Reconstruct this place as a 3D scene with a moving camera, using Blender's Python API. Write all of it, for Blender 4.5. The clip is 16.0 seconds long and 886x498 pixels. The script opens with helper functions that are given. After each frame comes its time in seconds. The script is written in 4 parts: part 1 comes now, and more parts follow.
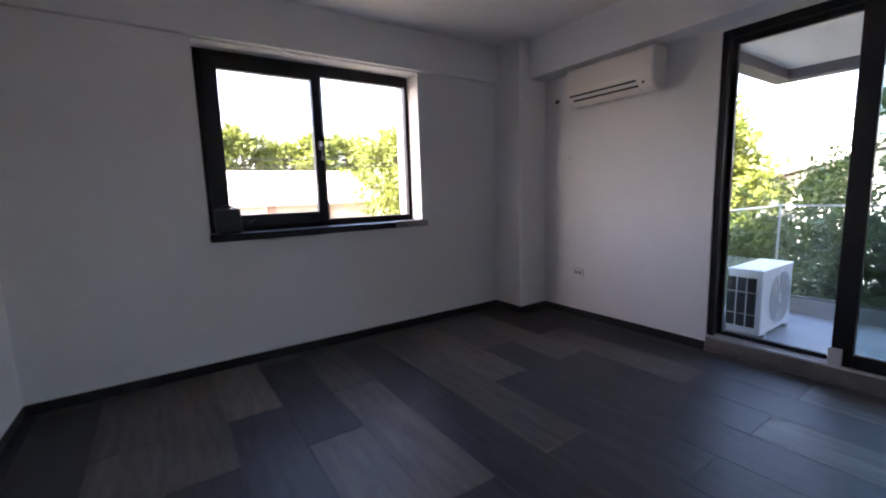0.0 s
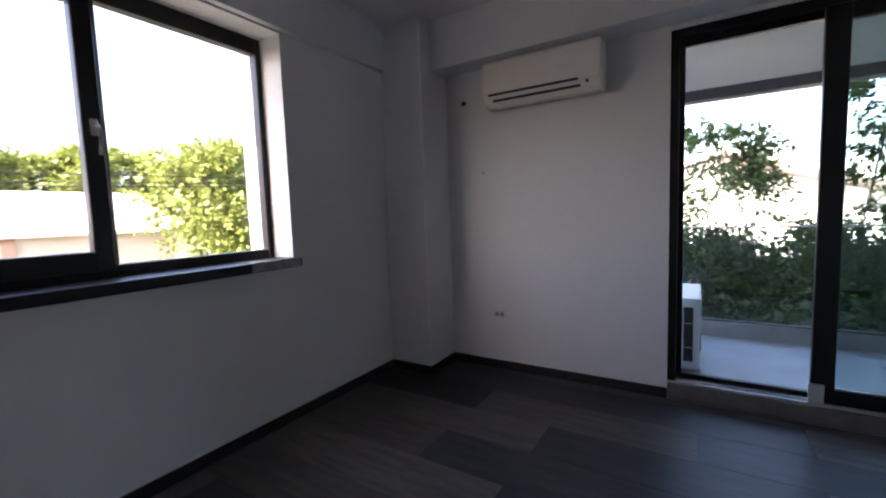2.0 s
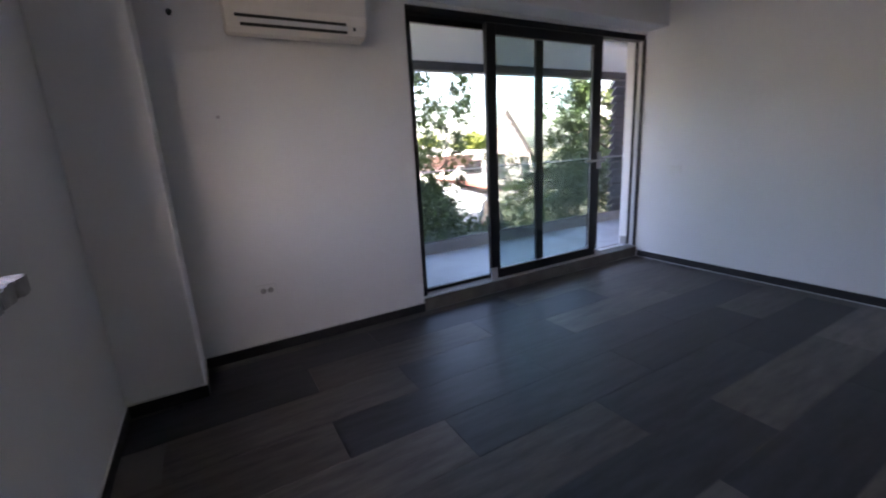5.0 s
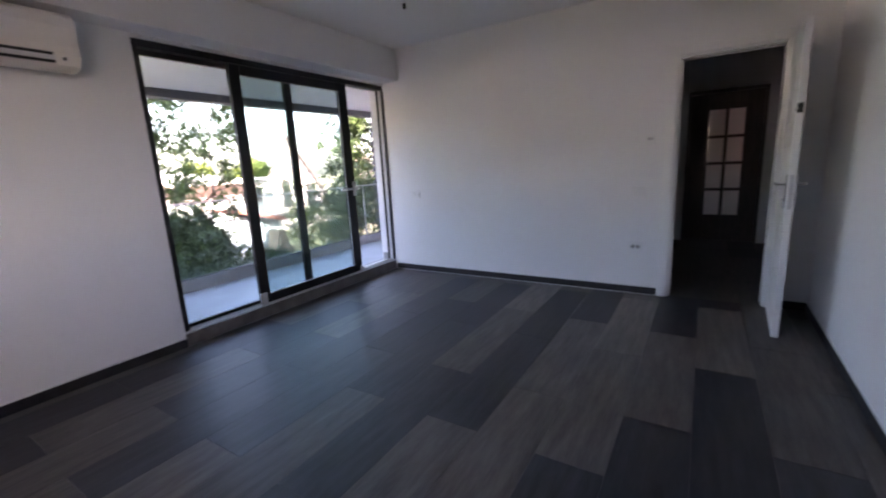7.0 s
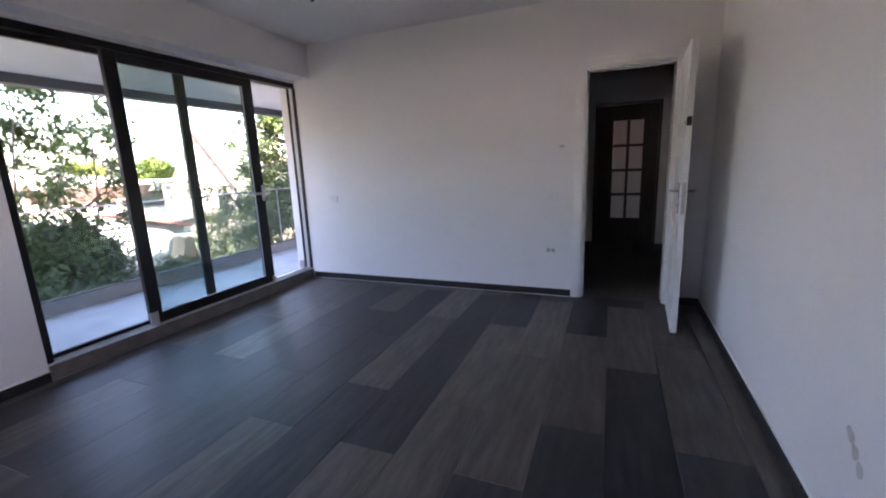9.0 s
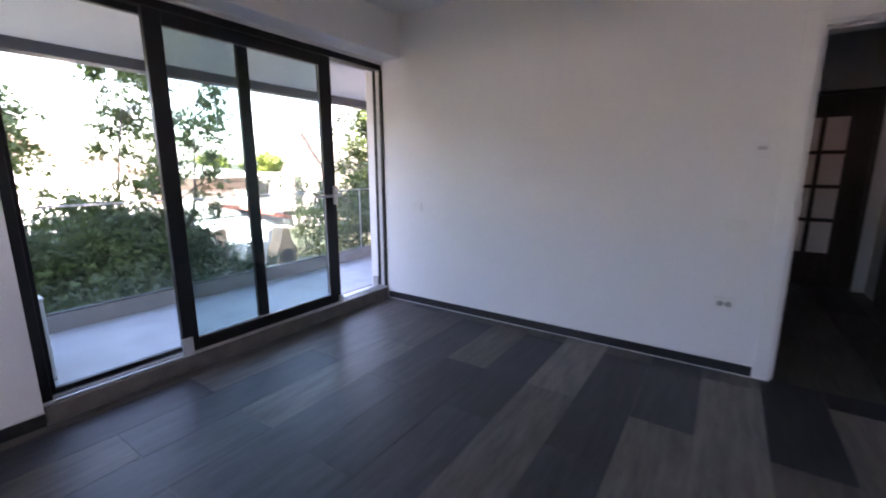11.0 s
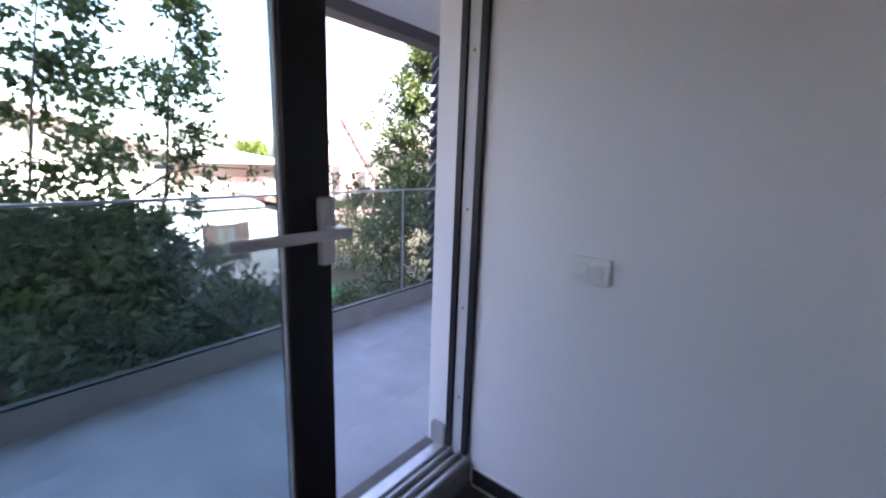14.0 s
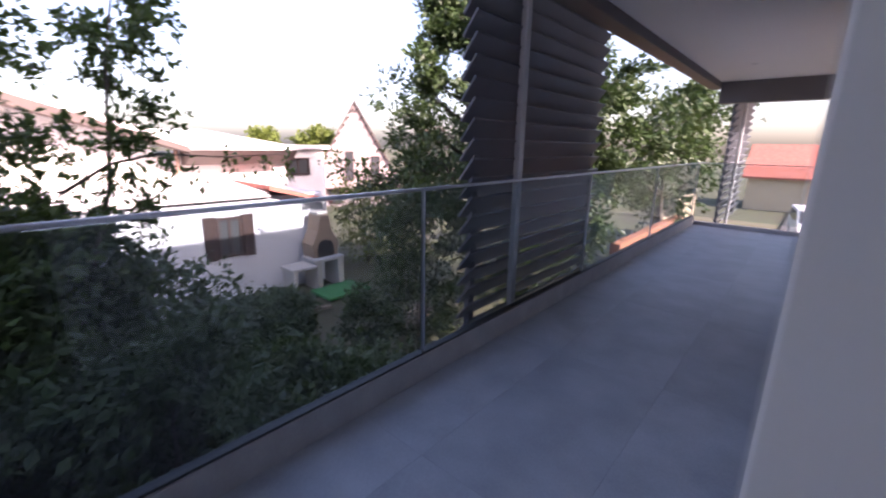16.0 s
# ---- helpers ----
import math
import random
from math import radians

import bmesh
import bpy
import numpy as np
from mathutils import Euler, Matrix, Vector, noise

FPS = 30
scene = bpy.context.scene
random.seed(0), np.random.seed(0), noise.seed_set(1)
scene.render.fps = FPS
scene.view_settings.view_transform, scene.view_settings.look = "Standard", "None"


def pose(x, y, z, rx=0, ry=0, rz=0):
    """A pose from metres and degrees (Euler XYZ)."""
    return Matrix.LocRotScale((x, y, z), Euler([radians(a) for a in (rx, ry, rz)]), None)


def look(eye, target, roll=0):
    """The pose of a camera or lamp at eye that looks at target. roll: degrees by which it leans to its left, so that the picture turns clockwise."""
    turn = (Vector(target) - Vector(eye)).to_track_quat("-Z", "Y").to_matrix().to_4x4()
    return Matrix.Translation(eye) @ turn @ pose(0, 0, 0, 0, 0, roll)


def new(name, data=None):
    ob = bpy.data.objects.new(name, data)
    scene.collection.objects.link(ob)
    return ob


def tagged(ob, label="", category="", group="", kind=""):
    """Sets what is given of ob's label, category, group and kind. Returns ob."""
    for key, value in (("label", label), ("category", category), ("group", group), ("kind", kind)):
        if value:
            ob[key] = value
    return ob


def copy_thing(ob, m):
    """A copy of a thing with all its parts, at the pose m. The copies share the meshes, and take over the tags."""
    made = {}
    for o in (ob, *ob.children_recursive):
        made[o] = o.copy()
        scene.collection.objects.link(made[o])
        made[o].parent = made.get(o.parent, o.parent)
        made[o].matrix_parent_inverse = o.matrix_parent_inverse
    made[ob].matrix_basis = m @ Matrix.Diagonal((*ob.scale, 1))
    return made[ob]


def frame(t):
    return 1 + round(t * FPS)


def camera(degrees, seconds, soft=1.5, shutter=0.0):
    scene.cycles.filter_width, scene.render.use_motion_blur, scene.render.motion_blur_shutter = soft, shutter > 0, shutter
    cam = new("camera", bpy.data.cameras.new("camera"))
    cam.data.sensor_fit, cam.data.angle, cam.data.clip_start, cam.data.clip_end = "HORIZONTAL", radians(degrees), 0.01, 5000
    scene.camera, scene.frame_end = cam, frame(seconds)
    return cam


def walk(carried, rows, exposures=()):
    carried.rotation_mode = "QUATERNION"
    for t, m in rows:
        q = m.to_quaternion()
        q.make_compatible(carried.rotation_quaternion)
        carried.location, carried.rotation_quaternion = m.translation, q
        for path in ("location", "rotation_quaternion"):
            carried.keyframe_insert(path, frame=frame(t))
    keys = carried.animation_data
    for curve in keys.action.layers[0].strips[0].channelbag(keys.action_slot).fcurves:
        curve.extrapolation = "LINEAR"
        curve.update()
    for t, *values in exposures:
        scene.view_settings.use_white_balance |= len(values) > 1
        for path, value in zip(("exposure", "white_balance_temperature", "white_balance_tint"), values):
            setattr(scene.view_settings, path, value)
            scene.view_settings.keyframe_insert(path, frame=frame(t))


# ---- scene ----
cam = camera(93.8, 16.0, soft=2.0, shutter=0.5)
PATH = [
    (0, (0.432, -0.407, 1.236), (1.547, 1.232, 0.968), -1.8),
    (0.5, (0.553, -0.142, 1.249), (1.757, 1.439, 1.02), -2.1),
    (1, (0.671, 0.125, 1.275), (1.978, 1.622, 1.051), -1.7),
    (1.5, (0.737, 0.456, 1.223), (2.297, 1.69, 1.013), -1.4),
    (2, (0.813, 0.814, 1.231), (2.506, 1.864, 1.059), -2.0),
    (2.5, (0.895, 1.17, 1.252), (2.713, 1.988, 1.099), -0.9),
    (3, (0.919, 1.505, 1.246), (2.848, 1.99, 1.032), -2.1),
    (3.5, (0.981, 1.842, 1.234), (2.961, 1.889, 0.962), -2.2),
    (4, (1.017, 2.086, 1.254), (2.947, 1.712, 0.885), -3.0),
    (6.5, (0.453, 2.508, 1.289), (1.701, 1.001, 0.872), -2.9),
    (7, (0.355, 2.473, 1.306), (1.404, 0.818, 0.905), -3.1),
    (7.5, (0.33, 2.465, 1.329), (1.215, 0.717, 0.925), -3.0),
    (8, (0.319, 2.46, 1.326), (1.046, 0.641, 0.923), -2.4),
    (10.5, (0.694, 1.731, 1.299), (1.614, 0.001, 0.9), -0.5),
    (11, (0.931, 1.429, 1.313), (2.031, -0.197, 0.931), -0.1),
    (11.5, (1.192, 1.125, 1.314), (2.338, -0.465, 0.916), -0.1),
    (12, (1.542, 0.784, 1.289), (2.757, -0.747, 0.866), -1.0),
    (12.5, (1.938, 0.474, 1.265), (3.188, -1.028, 0.838), 0.9),
    (13, (2.297, 0.195, 1.258), (3.49, -1.365, 0.88), 1.0),
    (13.5, (2.635, -0.165, 1.25), (3.818, -1.734, 0.874), 1.1),
    (14, (2.932, -0.488, 1.252), (4.164, -2.01, 0.842), 2.0),
    (14.3, (3.141, -0.729, 1.247), (4.359, -2.265, 0.848), 2.1),
    (14.5, (3.238, -0.848, 1.242), (4.467, -2.368, 0.817), 1.4),
    (15, (3.450, -1.126, 1.227), (4.854, -2.488, 0.812), 4.6),
    (15.5, (3.747, -1.397, 1.189), (5.152, -2.738, 0.713), 2.9),
    (16, (3.960, -1.489, 1.226), (5.238, -2.948, 0.740), 1.0),
]
EXPOSURE = [(0, 3.95, 7000, 32), (1.5, 3.65, 6900, 30), (3.5, 3.2, 6900, 29), (4.2, 3.4, 6950, 30), (6.5, 4.0, 7150, 34), (8, 4.25, 7150, 35), (10.5, 4.3, 7150, 36), (12, 4.1, 7000, 36), (13, 3.7, 6800, 35), (14, 3.45, 6650, 35), (14.5, 3.25, 6600, 36), (15, 3.15, 6600, 37), (15.5, 2.95, 6650, 38), (16, 1.85, 6600, 36)]
walk(cam, [(t, look(eye, target, roll)) for t, eye, target, roll in PATH], EXPOSURE)

# ---- world, sun ----
SUN_ELEV, SUN_AZ = radians(33), radians(266)   # azimuth clockwise from +y
world = bpy.data.worlds.new("sky")
scene.world = world
world.use_nodes = True
wn = world.node_tree
wn.nodes.clear()
sky = wn.nodes.new("ShaderNodeTexSky")
sky.sky_type, sky.sun_disc = "NISHITA", False
sky.sun_elevation, sky.sun_rotation = SUN_ELEV, SUN_AZ
sky.dust_density, sky.air_density = 3.0, 1.0
bgn = wn.nodes.new("ShaderNodeBackground")
bgn.inputs["Strength"].default_value = 0.15
won = wn.nodes.new("ShaderNodeOutputWorld")
wn.links.new(sky.outputs["Color"], bgn.inputs["Color"])
wn.links.new(bgn.outputs["Background"], won.inputs["Surface"])
sun = new("sun", bpy.data.lights.new("sun", "SUN"))
sun.data.energy, sun.data.angle, sun.data.color = 4.9, radians(0.6), (1.0, 0.93, 0.82)
sun_dir = Vector((math.sin(SUN_AZ) * math.cos(SUN_ELEV), math.cos(SUN_AZ) * math.cos(SUN_ELEV), math.sin(SUN_ELEV)))
sun.matrix_world = look(sun_dir * 60, (0, 0, 0))


# ---- materials ----
def mat(name, col, rough=0.6, metal=0.0, var=0.12, scale=3.0, bump=0.15, bscale=80.0, stretch=(1, 1, 1),
        rand=0.0, spec=0.5, second=None, trans=0.0):
    m = bpy.data.materials.new(name)
    m.use_nodes = True
    nt = m.node_tree
    b = nt.nodes["Principled BSDF"]
    b.inputs["Roughness"].default_value = rough
    b.inputs["Metallic"].default_value = metal
    b.inputs["Specular IOR Level"].default_value = spec
    tc = nt.nodes.new("ShaderNodeTexCoord")
    inf = nt.nodes.new("ShaderNodeObjectInfo")
    off = nt.nodes.new("ShaderNodeVectorMath")
    off.operation = "MULTIPLY_ADD"
    off.inputs[0].default_value = (1, 1, 1)
    nt.links.new(inf.outputs["Random"], off.inputs[0])
    off.inputs[1].default_value = (37.0, 53.0, 11.0)
    nt.links.new(tc.outputs["Object"], off.inputs[2])
    mp = nt.nodes.new("ShaderNodeMapping")
    mp.inputs["Scale"].default_value = stretch
    nt.links.new(off.outputs[0], mp.inputs["Vector"])
    n1 = nt.nodes.new("ShaderNodeTexNoise")
    n1.inputs["Scale"].default_value, n1.inputs["Detail"].default_value = scale, 6
    n2 = nt.nodes.new("ShaderNodeTexNoise")
    n2.inputs["Scale"].default_value, n2.inputs["Detail"].default_value = bscale, 4
    for n in (n1, n2):
        nt.links.new(mp.outputs["Vector"], n.inputs["Vector"])
    add = nt.nodes.new("ShaderNodeMath")
    add.operation = "MULTIPLY_ADD"
    nt.links.new(n2.outputs["Fac"], add.inputs[0])
    add.inputs[1].default_value = 0.35
    nt.links.new(n1.outputs["Fac"], add.inputs[2])
    r = nt.nodes.new("ShaderNodeMapRange")
    r.inputs["From Min"].default_value, r.inputs["From Max"].default_value = 0.42, 0.95
    nt.links.new(add.outputs[0], r.inputs["Value"])
    mix = nt.nodes.new("ShaderNodeMix")
    mix.data_type = "RGBA"
    lo = second or tuple(c * (1 - var) for c in col)
    hi = tuple(min(1, c * (1 + var)) for c in col)
    mix.inputs["A"].default_value, mix.inputs["B"].default_value = (*lo, 1), (*hi, 1)
    nt.links.new(r.outputs["Result"], mix.inputs["Factor"])
    out = mix.outputs["Result"]
    if rand:
        hsv = nt.nodes.new("ShaderNodeHueSaturation")
        rr = nt.nodes.new("ShaderNodeMapRange")
        rr.inputs["To Min"].default_value, rr.inputs["To Max"].default_value = 1 - rand, 1 + rand
        nt.links.new(inf.outputs["Random"], rr.inputs["Value"])
        nt.links.new(rr.outputs["Result"], hsv.inputs["Value"])
        nt.links.new(out, hsv.inputs["Color"])
        out = hsv.outputs["Color"]
    nt.links.new(out, b.inputs["Base Color"])
    rv = nt.nodes.new("ShaderNodeMapRange")
    rv.inputs["To Min"].default_value, rv.inputs["To Max"].default_value = max(0.02, rough - 0.07), min(1, rough + 0.07)
    nt.links.new(n1.outputs["Fac"], rv.inputs["Value"])
    nt.links.new(rv.outputs["Result"], b.inputs["Roughness"])
    if bump:
        bp = nt.nodes.new("ShaderNodeBump")
        bp.inputs["Strength"].default_value, bp.inputs["Distance"].default_value = bump, 0.004
        nt.links.new(n2.outputs["Fac"], bp.inputs["Height"])
        nt.links.new(bp.outputs["Normal"], b.inputs["Normal"])
    if trans:
        tr = nt.nodes.new("ShaderNodeBsdfTranslucent")
        nt.links.new(out, tr.inputs["Color"])
        ms = nt.nodes.new("ShaderNodeMixShader")
        ms.inputs["Fac"].default_value = trans
        nt.links.new(b.outputs["BSDF"], ms.inputs[1])
        nt.links.new(tr.outputs["BSDF"], ms.inputs[2])
        nt.links.new(ms.outputs["Shader"], nt.nodes["Material Output"].inputs["Surface"])
    return m


def glass_mat(name, tint, gloss=0.02, dirt=0.03):
    m = bpy.data.materials.new(name)
    m.use_nodes = True
    nt = m.node_tree
    nt.nodes.clear()
    tp = nt.nodes.new("ShaderNodeBsdfTransparent")
    tp.inputs["Color"].default_value = (*tint, 1)
    gl = nt.nodes.new("ShaderNodeBsdfGlossy")
    gl.inputs["Roughness"].default_value = 0.02
    df = nt.nodes.new("ShaderNodeBsdfDiffuse")
    df.inputs["Color"].default_value = (0.6, 0.62, 0.6, 1)
    lw = nt.nodes.new("ShaderNodeLayerWeight")
    lw.inputs["Blend"].default_value = 0.5
    pw = nt.nodes.new("ShaderNodeMath")
    pw.operation = "POWER"
    pw.inputs[1].default_value = 4.5
    nt.links.new(lw.outputs["Facing"], pw.inputs[0])
    fr = nt.nodes.new("ShaderNodeMath")
    fr.operation = "MULTIPLY_ADD"
    fr.inputs[1].default_value, fr.inputs[2].default_value = 0.5, gloss
    nt.links.new(pw.outputs[0], fr.inputs[0])
    tc = nt.nodes.new("ShaderNodeTexCoord")
    nz = nt.nodes.new("ShaderNodeTexNoise")
    nz.inputs["Scale"].default_value, nz.inputs["Detail"].default_value = 5.0, 8
    nt.links.new(tc.outputs["Object"], nz.inputs["Vector"])
    mr = nt.nodes.new("ShaderNodeMapRange")
    mr.inputs["From Min"].default_value, mr.inputs["From Max"].default_value = 0.4, 0.8
    mr.inputs["To Max"].default_value = dirt * 2
    nt.links.new(nz.outputs["Fac"], mr.inputs["Value"])
    m1, m2 = nt.nodes.new("ShaderNodeMixShader"), nt.nodes.new("ShaderNodeMixShader")
    o = nt.nodes.new("ShaderNodeOutputMaterial")
    nt.links.new(mr.outputs["Result"], m1.inputs["Fac"])
    nt.links.new(tp.outputs[0], m1.inputs[1])
    nt.links.new(df.outputs[0], m1.inputs[2])
    nt.links.new(fr.outputs[0], m2.inputs["Fac"])
    nt.links.new(m1.outputs[0], m2.inputs[1])
    nt.links.new(gl.outputs[0], m2.inputs[2])
    nt.links.new(m2.outputs[0], o.inputs["Surface"])
    return m


M_WALL = mat("white_wall_paint", (0.75, 0.745, 0.75), 0.75, var=0.03, scale=1.2, bump=0.12, bscale=140)
M_CEIL = mat("white_ceiling_paint", (0.8, 0.795, 0.79), 0.85, var=0.02, scale=1.0, bump=0.08, bscale=120)
PL = dict(rough=0.44, scale=5.0, bump=0.10, bscale=26, stretch=(5, 0.7, 1), rand=0.16, spec=0.3)
M_PLANK = [mat("charcoal_wood_tile", (0.036, 0.036, 0.039), var=0.45, **PL),
           mat("grey_brown_wood_tile", (0.092, 0.082, 0.074), var=0.45, **PL),
           mat("pale_grey_brown_wood_tile", (0.128, 0.113, 0.101), var=0.42, **PL)]
M_GROUT = mat("grey_grout", (0.13, 0.12, 0.115), 0.9, bump=0.2)
M_SKIRT = mat("charcoal_skirting_tile", (0.026, 0.025, 0.026), 0.6, spec=0.25, var=0.35, scale=4, stretch=(2, 2, 8))
M_BLACK = mat("black_aluminium", (0.009, 0.009, 0.011), 0.42, var=0.25, scale=2, bump=0.03, spec=0.35)
M_RUBBER = mat("black_gasket", (0.01, 0.01, 0.01), 0.8, bump=0.05)
M_GREYPL = mat("pale_grey_plastic", (0.52, 0.52, 0.53), 0.45, var=0.06, bump=0.04)
M_WHITEPL = mat("white_plastic", (0.72, 0.72, 0.715), 0.35, var=0.02, bump=0.01)
M_ACPL = mat("warm_white_plastic", (0.80, 0.75, 0.70), 0.35, var=0.02, bump=0.01)
M_DARKPL = mat("dark_plastic", (0.02, 0.02, 0.02), 0.5, bump=0.02)
M_CHROME = mat("brushed_chrome", (0.62, 0.62, 0.63), 0.22, metal=1.0, var=0.06, bump=0.03, stretch=(1, 1, 12))
M_STEEL = mat("satin_steel", (0.55, 0.56, 0.57), 0.32, metal=1.0, var=0.08, bump=0.03)
M_SILL = mat("taupe_stone_threshold", (0.15, 0.135, 0.12), 0.7, var=0.3, scale=9, bump=0.25)
M_TRACK = mat("milled_aluminium", (0.62, 0.62, 0.62), 0.35, metal=0.7, var=0.15, scale=14, bump=0.08)
M_DOOR = mat("white_door_lacquer", (0.76, 0.755, 0.75), 0.38, var=0.03, scale=2, bump=0.03)
M_BALC = mat("blue_grey_stoneware_tile", (0.35, 0.365, 0.39), 0.5, var=0.2, scale=3.5, bump=0.12, bscale=90, rand=0.04)
M_BALCGROUT = mat("grey_balcony_grout", (0.34, 0.355, 0.38), 0.9)
M_RENDER = mat("white_exterior_render", (0.74, 0.72, 0.71), 0.85, var=0.06, scale=2.5, bump=0.35, bscale=160)
M_KERB = mat("grey_kerb_stone", (0.36, 0.35, 0.345), 0.7, var=0.15, scale=6, bump=0.2)
M_BEAM = mat("anthracite_fascia_paint", (0.10, 0.095, 0.10), 0.6, var=0.1, scale=2, bump=0.1)
M_LOUVRE = mat("slate_grey_louvre_metal", (0.115, 0.118, 0.135), 0.45, var=0.12, scale=3, bump=0.03)
M_GLASS = glass_mat("window_glass", (0.93, 0.95, 0.95), dirt=0.008)
M_GLASSF = glass_mat("fixed_sash_glass", (0.87, 0.91, 0.905), dirt=0.010)
M_GLASSG = glass_mat("green_tinted_sash_glass", (0.73, 0.82, 0.81), 0.035, dirt=0.012)
M_RAILG = glass_mat("balustrade_glass", (0.80, 0.85, 0.86), 0.035, dirt=0.02)
M_FROST = mat("frosted_door_glass", (0.8, 0.77, 0.75), 0.5, var=0.05, trans=0.8)
M_WOODD = mat("dark_brown_door_wood", (0.055, 0.040, 0.034), 0.5, var=0.35, scale=5, stretch=(6, 6, 1))
# Leaf greens: sunlight is put into the first colour, shade into the last.
M_LEAF = [mat("sunlit_tone_green_leaf", (0.145, 0.185, 0.035), 0.55, var=0.35, scale=1.2, bump=0, trans=0.35),
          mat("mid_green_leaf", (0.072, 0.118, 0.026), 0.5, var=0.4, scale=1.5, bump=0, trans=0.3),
          mat("shade_tone_green_leaf", (0.042, 0.075, 0.018), 0.5, var=0.4, scale=1.5, bump=0, trans=0.25)]
M_BARK = mat("grey_brown_bark", (0.10, 0.082, 0.065), 0.9, var=0.35, scale=6, bump=0.6, bscale=30, stretch=(1, 1, 0.2))
M_GROUND = mat("garden_soil_and_grass", (0.075, 0.085, 0.035), 0.95, second=(0.06, 0.045, 0.03), scale=0.7, bump=0.6, bscale=12)
M_STREET = mat("worn_asphalt", (0.055, 0.054, 0.053), 0.9, var=0.2, scale=2, bump=0.3, bscale=60)
M_HWHITE = mat("white_house_render", (0.72, 0.68, 0.65), 0.9, var=0.08, scale=0.8, bump=0.3, bscale=30)
# White annex wall with its blue-grey shade put into the colour.
M_ANNEX = mat("shade_blued_white_annex_render", (0.50, 0.52, 0.56), 0.9, var=0.10, scale=0.9, bump=0.3, bscale=30)
# Pink lowered in value; the gable's shade is put into the colour.
M_HPINK = mat("shade_dimmed_pink_render", (0.33, 0.26, 0.255), 0.9, var=0.08, scale=0.8, bump=0.3, bscale=30)
M_HCREAM = mat("cream_warehouse_render", (0.60, 0.53, 0.45), 0.9, var=0.12, scale=0.5, bump=0.3, bscale=20)
M_PIER = mat("rust_pink_pier_render", (0.42, 0.27, 0.21), 0.9, var=0.15, scale=1)
M_SHEET = mat("pale_sheet_metal_roof", (0.66, 0.62, 0.60), 0.5, var=0.08, scale=0.6, bump=0.1, bscale=8)
M_EAVE = mat("brown_grey_eave_board", (0.11, 0.08, 0.07), 0.8, var=0.15, scale=2)
M_REDROOF = mat("red_clay_roof", (0.38, 0.12, 0.085), 0.75, var=0.25, scale=4, bump=0.4, bscale=25)
# Brown taken darker still, to stand for shade on the shutters.
M_SHUT = mat("dark_brown_shutter_wood", (0.034, 0.017, 0.014), 0.6, var=0.25, scale=3)
M_PANE = mat("dark_house_window_pane", (0.05, 0.055, 0.06), 0.15, var=0.1, bump=0)
M_BRICK = mat("orange_red_brick", (0.36, 0.15, 0.085), 0.85, var=0.25, scale=6, rand=0.15)
M_STONE = mat("sandy_barbecue_stone", (0.30, 0.22, 0.16), 0.9, var=0.3, scale=5, bump=0.5, bscale=25)
M_FIREBOX = mat("dark_firebox", (0.02, 0.018, 0.017), 0.9)
M_CONC = mat("pale_cast_concrete", (0.46, 0.45, 0.43), 0.85, var=0.15, scale=2, bump=0.3)
M_TURF = mat("green_plastic_turf", (0.03, 0.20, 0.06), 0.8, var=0.2, scale=6)
M_PLANKW = mat("weathered_timber", (0.22, 0.17, 0.12), 0.85, var=0.3, scale=4, stretch=(1, 6, 6))
M_CARW = mat("pale_car_paint", (0.55, 0.57, 0.6), 0.25, var=0.03, bump=0)
M_TYRE = mat("tyre_rubber", (0.015, 0.015, 0.015), 0.85)
M_CABLE = mat("black_cable", (0.012, 0.012, 0.012), 0.6, bump=0)
M_FILM = mat("torn_grey_protective_film", (0.36, 0.35, 0.35), 0.5, var=0.35, scale=12, bump=0.4, bscale=40)
M_SMUDGE = mat("grey_wall_filler", (0.50, 0.49, 0.50), 0.85, var=0.15, scale=20)
M_RUST = mat("rusty_brass_screw", (0.36, 0.17, 0.06), 0.5, metal=0.5, var=0.3, scale=60)
M_YELLOW = mat("ochre_wall_render", (0.52, 0.42, 0.29), 0.9, var=0.12)


# ---- mesh helpers ----
def finish(name, bm, material, parent=None, smooth=False):
    me = bpy.data.meshes.new(name)
    bmesh.ops.recalc_face_normals(bm, faces=bm.faces)
    bm.to_mesh(me)
    bm.free()
    me.materials.append(material)
    if smooth:
        for p in me.polygons:
            p.use_smooth = True
    ob = new(name, me)
    if parent:
        ob.parent = parent
    return ob


def add_box(bm, lo, hi, bevel=0.0, seg=1, m=None):
    lo, hi = [min(a, b) for a, b in zip(lo, hi)], [max(a, b) for a, b in zip(lo, hi)]
    v = [bm.verts.new((x, y, z)) for x in (lo[0], hi[0]) for y in (lo[1], hi[1]) for z in (lo[2], hi[2])]
    fs = [bm.faces.new([v[i] for i in f]) for f in
          ((0, 1, 3, 2), (4, 6, 7, 5), (0, 4, 5, 1), (2, 3, 7, 6), (0, 2, 6, 4), (1, 5, 7, 3))]
    vs = v
    if bevel:
        es = list({e for f in fs for e in f.edges})
        r = bmesh.ops.bevel(bm, geom=es, offset=bevel, segments=seg, affect="EDGES", profile=0.5)
        vs = list({q for f in r["faces"] for q in f.verts} | {q for q in v if q.is_valid})
    if m is not None:
        bmesh.ops.transform(bm, matrix=m, verts=vs)
    return vs


def box(name, lo, hi, material, parent=None, bevel=0.003, seg=1, m=None):
    bm = bmesh.new()
    add_box(bm, lo, hi, bevel, seg, m)
    return finish(name, bm, material, parent)


def boxes(name, items, material, parent=None, bevel=0.0):
    bm = bmesh.new()
    for lo, hi in items:
        add_box(bm, lo, hi, bevel)
    return finish(name, bm, material, parent)


